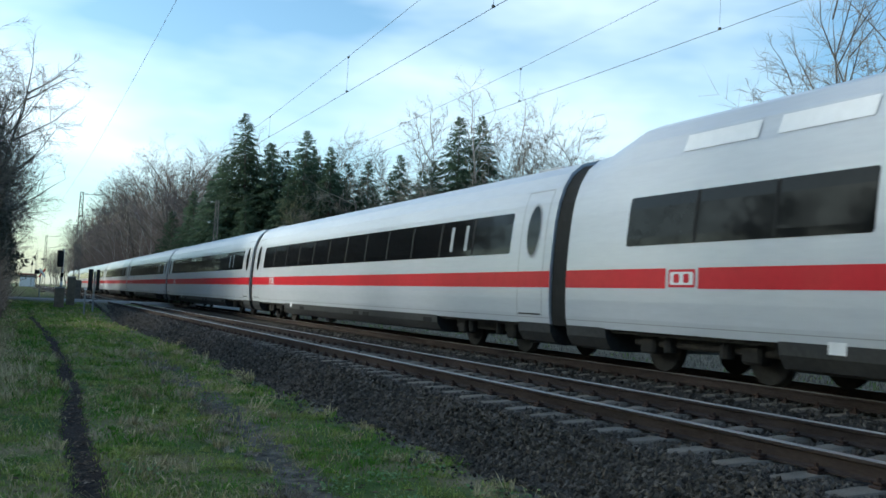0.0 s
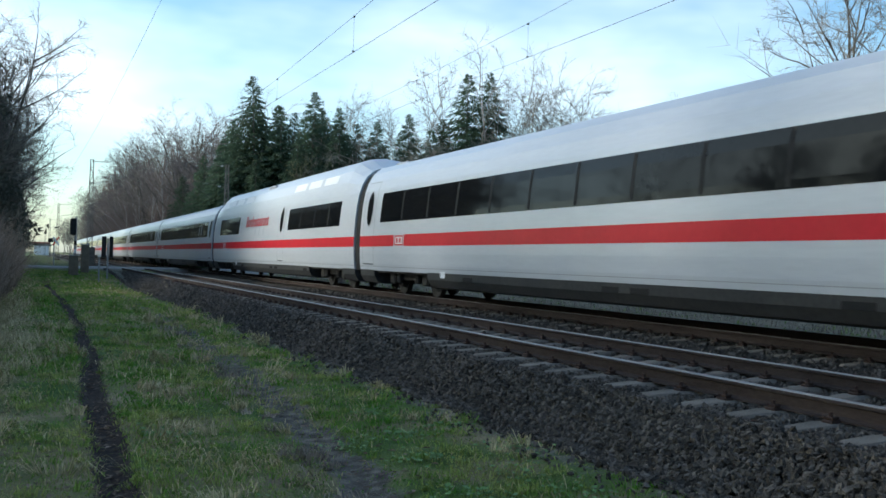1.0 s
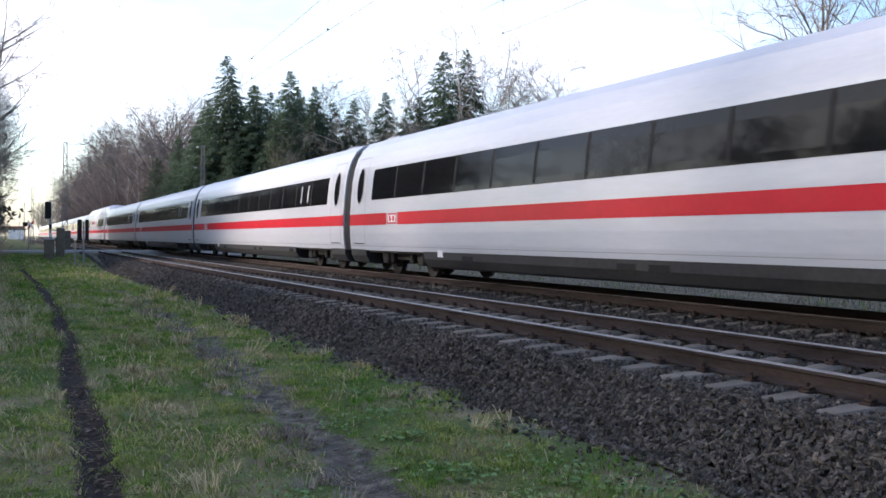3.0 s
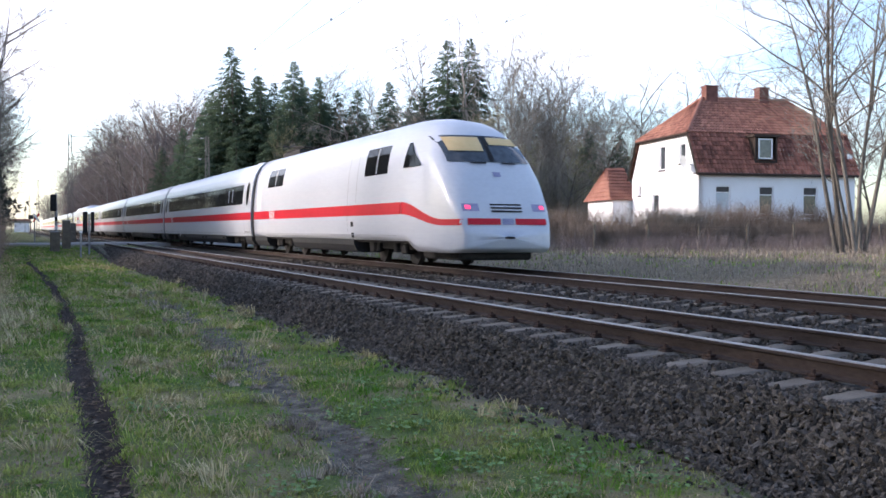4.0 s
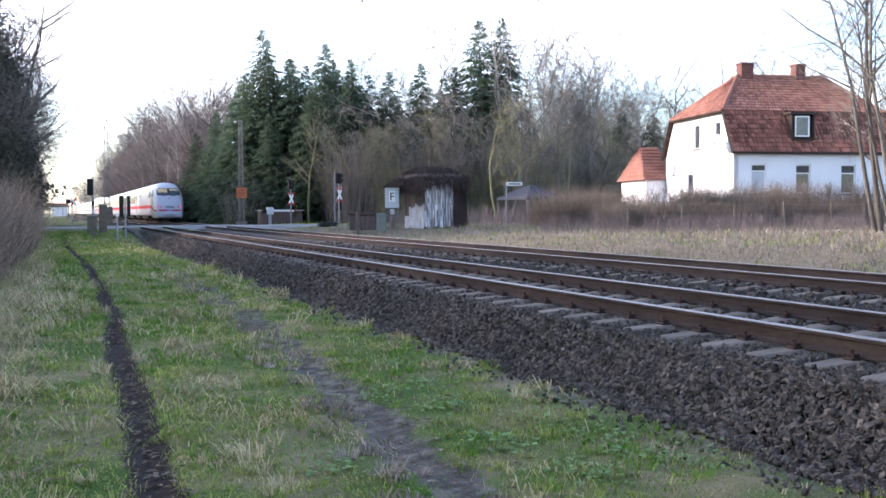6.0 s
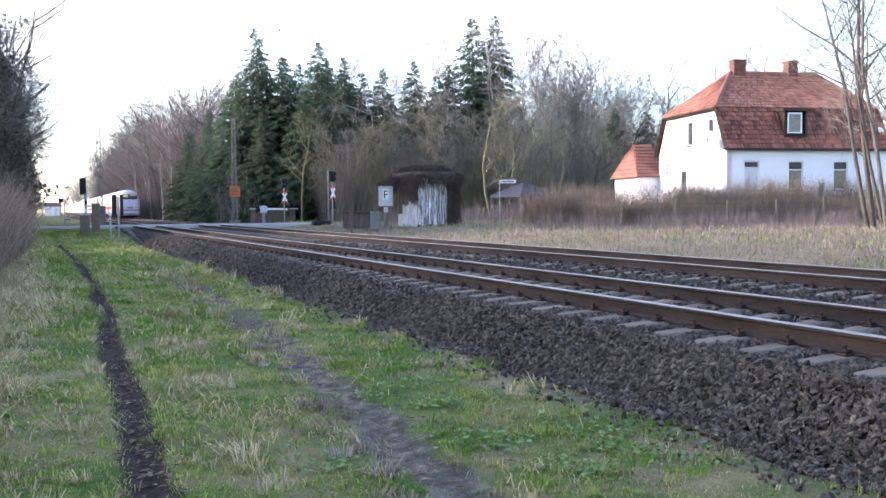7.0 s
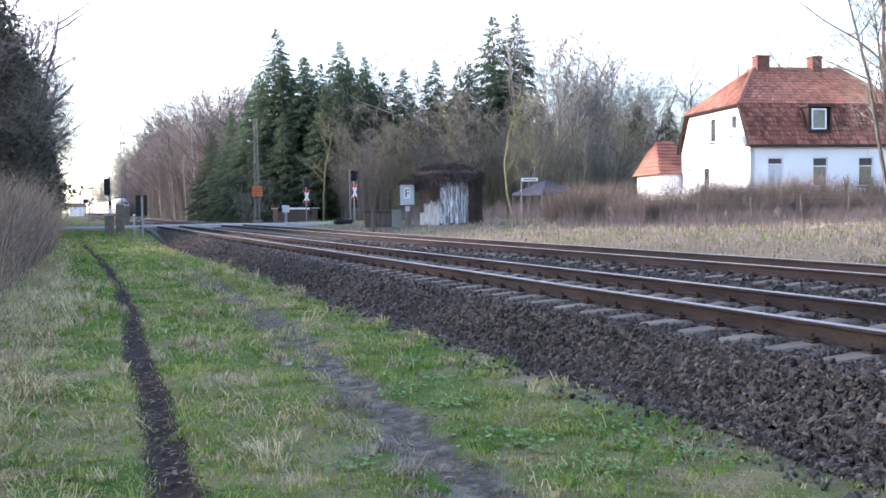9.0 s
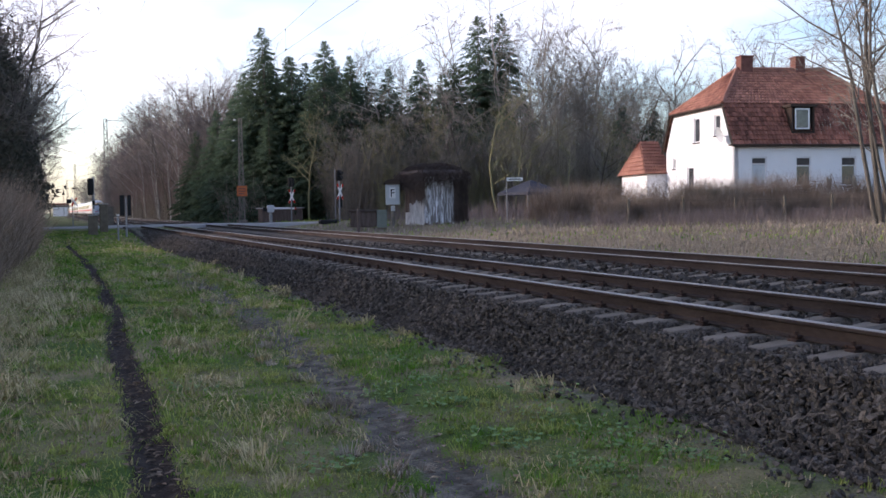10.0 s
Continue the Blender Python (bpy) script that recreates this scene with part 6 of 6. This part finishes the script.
for a in (35, -35):
    part("crossbuck", boxes((-0.06, 0.06, -0.075 + a * 0.0004, -0.06 + a * 0.0004, -0.38, 0.38), m=Matrix.Translation((0.1, 0, 1.85)) @ Matrix.Rotation(radians(a), 4, "Y")), M_SIGNRED if a > 0 else M_SIGNWHITE, far_sig)


def parked_car(m):
    car = thing("parked_car", m, "silver car parked behind the thicket", "car")
    prof2 = [(-2.1, 0.35), (-2.1, 0.85), (-1.2, 0.98), (-0.6, 1.42), (0.9, 1.46), (1.7, 0.98), (2.1, 0.9), (2.12, 0.35)]
    bm = bmesh.new()
    a = [bm.verts.new((-0.85 if z < 1.1 else -0.68, y, z)) for y, z in prof2]
    b = [bm.verts.new((0.85 if z < 1.1 else 0.68, y, z)) for y, z in prof2]
    for i in range(len(prof2)):
        j = (i + 1) % len(prof2)
        bm.faces.new((a[i], a[j], b[j], b[i]))
    bm.faces.new(a), bm.faces.new(b)
    bmesh.ops.bevel(bm, geom=bm.edges[:], offset=0.05, segments=2, affect="EDGES")
    part("body", bm, M_CARPAINT, car)
    part("windscreen", boxes((-0.64, 0.64, -0.02, 0.02, -0.32, 0.32), m=Matrix.Translation((0, -0.93, 1.21)) @ Matrix.Rotation(radians(-54), 4, "X")), M_PANE, car)
    for s in (-1, 1):
        part("side_window", boxes((s * 0.76 - 0.02, s * 0.76 + 0.02, -0.5, 1.2, 1.05, 1.36)), M_PANE, car)
        for y in (-1.3, 1.35):
            bm = bmesh.new()
            rod(bm, (s * 0.72, y, 0.32), (s * 0.9, y, 0.32), 0.32, 0.31, 20)
            w = part("wheel", bm, M_RUBBER, car)
    return car


parked_car(pose(-2.2, 48.0, float(ground_z(-2.2, 48.0)) - 0.02, 0, 0, 8))

# ---- grass, leaves and stones ----
def blades(name, n, area, hmin, hmax, width, material, seed, keep, label, grow_far=0.05, flop=0.5):
    """Loose blades, two triangles each, thicker further off."""
    r = np.random.default_rng(seed)
    x0, x1, y0, y1 = area
    u = r.random(n)
    y = y0 * (y1 / y0) ** u
    x = x0 + (x1 - x0) * r.random(n)
    ok = r.random(n) < keep(x, y)
    x, y = x[ok], y[ok]
    n = len(x)
    z = ground_z(x, y)
    big = 1 + grow_far * np.maximum(0, y - 5)
    h = (hmin + (hmax - hmin) * r.random(n) ** 2) * (1 + 0.25 * (big - 1)) * (0.45 + 1.1 * patch(x, y, 1.6, 1.0))
    a = r.random(n) * 6.283
    w = width * big * (0.7 + 0.6 * r.random(n))
    wx, wy = np.cos(a) * w, np.sin(a) * w
    b = r.random(n) * 6.283
    fl = flop * h * (0.3 + r.random(n))
    fx2, fy2 = np.cos(b) * fl, np.sin(b) * fl
    P = np.empty((n, 5, 3))
    P[:, 0] = np.stack([x - wx, y - wy, z - 0.01], -1)
    P[:, 1] = np.stack([x + wx, y + wy, z - 0.01], -1)
    P[:, 2] = np.stack([x + wx * 0.7 + fx2 * 0.35, y + wy * 0.7 + fy2 * 0.35, z + h * 0.6], -1)
    P[:, 3] = np.stack([x - wx * 0.7 + fx2 * 0.35, y - wy * 0.7 + fy2 * 0.35, z + h * 0.6], -1)
    P[:, 4] = np.stack([x + fx2, y + fy2, z + h * (1 - 0.3 * flop)], -1)
    k2 = np.arange(n)[:, None] * 5
    F = np.concatenate([k2 + [0, 1, 2, 3], ], 1).tolist() + (k2 + [3, 2, 4]).tolist()
    return tagged(link(name, P.reshape(-1, 3), F, material), label, "grass", kind="stuff")


def lawn_keep(x, y):
    rut = np.exp(-((x - rut_left(y)) / 0.14) ** 4) * (y < 50)
    trk = (0.9 - 0.45 * smooth_step(y, 8, 18)) * np.exp(-((x - rut_right(y)) / 0.22) ** 2) * (y < 40)
    return np.clip(1 - rut - trk, 0, 1) * (0.3 + 0.7 * patch(x, y, 1.3, 0.5)) * (1 - 0.8 * smooth_step(x, 3.3, 4.4))


blades("lawn_grass", 230000, (-2.6, 4.5, 3.4, 62), 0.012, 0.055, 0.0034, M_GRASS, 71, lawn_keep, "short green winter grass on the path", 0.10, 1.5)
blades("dry_grass", 90000, (-3.6, 4.4, 3.4, 55), 0.03, 0.10, 0.0040, M_STRAW, 72, lambda x, y: lawn_keep(x, y) * np.clip(0.10 + 0.8 * smooth_step(-x, -0.45, 0.5) + 0.9 * (patch(x, y, 3.1, 2.0) * patch(x, y, 0.9, 0.3) > 0.42), 0, 1), "straw-coloured dead grass among the green", 0.10, 1.3)
blades("straw_tufts", 42000, (-2.6, 4.3, 3.4, 26), 0.05, 0.14, 0.0038, M_STRAW, 75, lambda x, y: lawn_keep(x, y) * np.clip(1.6 * (patch(x, y, 2.6, 4.1) * patch(x * 1.3, y * 0.7, 1.1, 1.7) - 0.42), 0, 1) * 3, "flattened straw tufts scattered over the turf", 0.08, 2.2)
blades("verge_grass", 60000, (13.2, 42, 9, 62), 0.06, 0.24, 0.007, M_VERGE, 73, lambda x, y: (x < 13.2 + 1.2 * y) * (0.35 + 0.65 * patch(x, y, 0.7, 2.2)), "pale dry grass on the far verge", 0.03, 0.8)
blades("verge_green", 26000, (13.2, 30, 10, 120), 0.04, 0.13, 0.010, M_GRASS, 74, lambda x, y: 0.12 + 0.75 * ((y > 78) | (x < 15.2)) + 0.5 * (patch(x, y, 0.8, 5.0) > 0.62), "green grass at the foot of the verge", 0.04, 0.6)



def tufts(name, n, area, per, length, width, material, seed, keep, label, lie=0.8):
    """Clumps of long blades that fall outwards and mostly to one side."""
    r = np.random.default_rng(seed)
    x0, x1, y0, y1 = area
    cy = y0 * (y1 / y0) ** r.random(n)
    cx = x0 + (x1 - x0) * r.random(n)
    ok = r.random(n) < keep(cx, cy)
    cx, cy = cx[ok], cy[ok]
    n = len(cx)
    big = (1 + 0.05 * np.maximum(0, cy - 6)) * (0.5 + r.random(n))
    way = r.random(n) * 6.283
    rep = lambda q: np.repeat(q, per)
    m = n * per
    b = rep(big)
    rad = 0.07 * b * np.sqrt(r.random(m))
    a = r.random(m) * 6.283
    x, y = rep(cx) + rad * np.cos(a), rep(cy) + rad * np.sin(a)
    z = ground_z(x, y)
    ln = length * b * (0.35 + 0.75 * r.random(m))
    dx, dy = np.cos(a) * 0.6 + np.cos(rep(way)) * 0.8 + r.normal(0, 0.25, m), np.sin(a) * 0.6 + np.sin(rep(way)) * 0.8 + r.normal(0, 0.25, m)
    up = (1.0 - 0.6 * lie) * (0.5 + r.random(m))
    w = width * (0.7 + 0.6 * r.random(m)) * (1 + 0.07 * np.maximum(0, y - 6))
    sx, sy = -np.sin(np.arctan2(dy, dx)) * w, np.cos(np.arctan2(dy, dx)) * w
    P = np.empty((m, 5, 3))
    P[:, 0], P[:, 1] = np.stack([x - sx, y - sy, z - 0.01], -1), np.stack([x + sx, y + sy, z - 0.01], -1)
    mx, my, mz = x + dx * ln * 0.4, y + dy * ln * 0.4, z + ln * (0.25 + 0.55 * up)
    P[:, 2], P[:, 3] = np.stack([mx + sx * 0.8, my + sy * 0.8, mz], -1), np.stack([mx - sx * 0.8, my - sy * 0.8, mz], -1)
    P[:, 4] = np.stack([x + dx * ln * 0.95, y + dy * ln * 0.95, z + ln * 0.7 * up * r.random(m) + 0.012], -1)
    k2 = np.arange(m)[:, None] * 5
    F = (k2 + [0, 1, 2, 3]).tolist() + (k2 + [3, 2, 4]).tolist()
    return tagged(link(name, P.reshape(-1, 3), F, material), label, "grass", kind="stuff")


def off_ruts(x, y):
    return 1 - np.exp(-((x - rut_left(y)) / 0.19) ** 4) - np.exp(-((x - rut_right(y)) / 0.26) ** 4)


tufts("straw_clumps", 900, (-2.8, 4.2, 3.6, 30), 34, 0.19, 0.0032, M_STRAW, 76, lambda x, y: off_ruts(x, y) * np.clip(0.05 + 0.9 * smooth_step(-x, -0.35, 0.35) + 0.55 * (patch(x, y, 1.1, 3.3) > 0.66), 0, 1), "fallen clumps of straw-coloured grass", 0.95)
tufts("green_clumps", 1700, (-2.4, 4.3, 3.6, 34), 30, 0.10, 0.0030, M_GRASS, 77, lambda x, y: off_ruts(x, y) * (0.3 + 0.7 * (patch(x, y, 0.9, 0.9) > 0.5)), "fresh green grass clumps", 0.95)
tufts("brown_clumps", 420, (1.4, 3.4, 5, 26), 30, 0.13, 0.0034, M_VERGE, 78, lambda x, y: np.exp(-((x - rut_right(y) + 0.28) / 0.16) ** 2), "dead brown grass along the worn track", 0.9)
r = np.random.default_rng(81)
V, F = [], []
for k2 in range(1500):
    y = 3.6 * (28 / 3.6) ** r.random()
    near_rut = r.random() < 0.4
    x = float(rut_left(y)) + r.normal(0, 0.1) if near_rut else (float(rut_right(y)) + r.normal(0, 0.4) if r.random() < 0.35 else -1.6 + 1.9 * r.random())
    z = float(ground_z(x, y)) + 0.012
    a, s = r.random() * 6.283, 0.018 + 0.03 * r.random()
    b = len(V)
    for q, (lu, lv, lz) in enumerate(((-1, 0, 0), (0, -0.5, 0.25), (1, 0, 0.1), (0, 0.5, 0.3))):
        V.append((x + s * (lu * math.cos(a) - lv * math.sin(a)), y + s * (lu * math.sin(a) + lv * math.cos(a)), z + s * lz))
    F += [(b, b + 1, b + 2), (b, b + 2, b + 3)]
tagged(link("fallen_leaves", V, F, M_LEAF), "scattered brown dead leaves in the ruts", "leaves", kind="stuff")
V, F = [], []
for k2 in range(900):
    c = r.integers(0, 14)
    cx, cy = ((3.0, 7.4), (3.5, 6.8), (3.3, 8.6), (2.9, 6.1), (3.9, 7.6), (3.7, 6.0), (3.4, 9.8), (3.6, 5.6), (1.6, 6.0), (1.1, 9.0), (3.8, 8.9), (2.6, 8.1), (3.1, 5.2), (3.9, 5.3))[c]
    x, y = cx + r.normal(0, 0.13), cy + r.normal(0, 0.18)
    z = float(ground_z(x, y)) + 0.02 + 0.03 * r.random()
    s, b = 0.012 + 0.014 * r.random(), len(V)
    for a in range(5):
        V.append((x + s * math.cos(a * 1.257), y + s * math.sin(a * 1.257), z + r.normal(0, 0.006)))
    F.append((b, b + 1, b + 2, b + 3, b + 4))
tagged(link("clover", V, F, M_WEED), "small pale clover and weed patches", "weeds", kind="stuff")


def stones(name, n, area, smin, smax, seed, label, power=1.0):
    """Angular crushed stones lying over the ballast bed."""
    r = np.random.default_rng(seed)
    bv = np.array([(a, b, c) for a in (-0.8, 0.8) for b in (-0.8, 0.8) for c in (-0.8, 0.8)])
    bfc = np.array([(0, 1, 3), (0, 3, 2), (4, 6, 7), (4, 7, 5), (0, 4, 5), (0, 5, 1), (2, 3, 7), (2, 7, 6), (0, 2, 6), (0, 6, 4), (1, 5, 7), (1, 7, 3)])
    x0, x1, y0, y1 = area
    y = y0 * (y1 / y0) ** (r.random(n) ** power)
    x = x0 + (x1 - x0) * r.random(n)
    z = np.where(x < 4.45, np.maximum(ground_z(x, y), np.interp(x, [p[0] for p in prof], [p[1] for p in prof])), np.interp(x, [p[0] for p in prof], [p[1] for p in prof]))
    # the sleepers' tops stay clear
    on_near = (np.abs(x - X_NEAR) < 1.30) & (np.abs((y - 1.37 + 0.3015) % 0.603 - 0.3015) < 0.165)
    on_far = (np.abs(x - X_FAR) < 1.30) & (np.abs((y - 1.6 + 0.3015) % 0.603 - 0.3015) < 0.15)
    x, y, z = (q[~(on_near | on_far)] for q in (x, y, z))
    n = len(x)
    nv = len(bv)
    sc = (smin + (smax - smin) * r.random(n) ** 1.6) * (1 + 0.02 * np.maximum(0, y - 6))
    P = (bv[None] + r.normal(0, 0.30, (n, nv, 3))) * sc[:, None, None] * (np.array([1.15, 0.85, 0.55]) * (0.8 + 0.4 * r.random((n, 3))))[:, None, :]
    # random turn of each stone
    q = r.normal(0, 1, (n, 4))
    q /= np.linalg.norm(q, axis=1, keepdims=True)
    w, a, b, c = q.T
    R = np.stack([np.stack([1 - 2 * (b * b + c * c), 2 * (a * b - c * w), 2 * (a * c + b * w)], -1), np.stack([2 * (a * b + c * w), 1 - 2 * (a * a + c * c), 2 * (b * c - a * w)], -1), np.stack([2 * (a * c - b * w), 2 * (b * c + a * w), 1 - 2 * (a * a + b * b)], -1)], -2)
    P = np.einsum("nij,nkj->nki", R, P) + np.stack([x, y, z + 0.010 + 0.018 * r.random(n)], -1)[:, None, :]
    F = (bfc[None] + (np.arange(n) * nv)[:, None, None]).reshape(-1, 3)
    return tagged(link(name, P.reshape(-1, 3), F.tolist(), M_STONE), label, "ballast", kind="stuff")


stones("ballast_stones", 40000, (4.28, 5.62, 3.6, 66), 0.015, 0.030, 91, "dark angular ballast stones on the near shoulder", 0.9)
stones("ballast_stones", 420, (3.85, 4.32, 3.6, 20), 0.010, 0.026, 94, "loose stones strayed onto the grass edge")
stones("ballast_stones", 9000, (5.72, 9.9, 5.5, 36), 0.018, 0.034, 92, "dark ballast stones between the rails")
stones("ballast_stones", 3000, (9.9, 12.8, 9, 30), 0.02, 0.036, 93, "dark ballast stones of the far track")

motions()
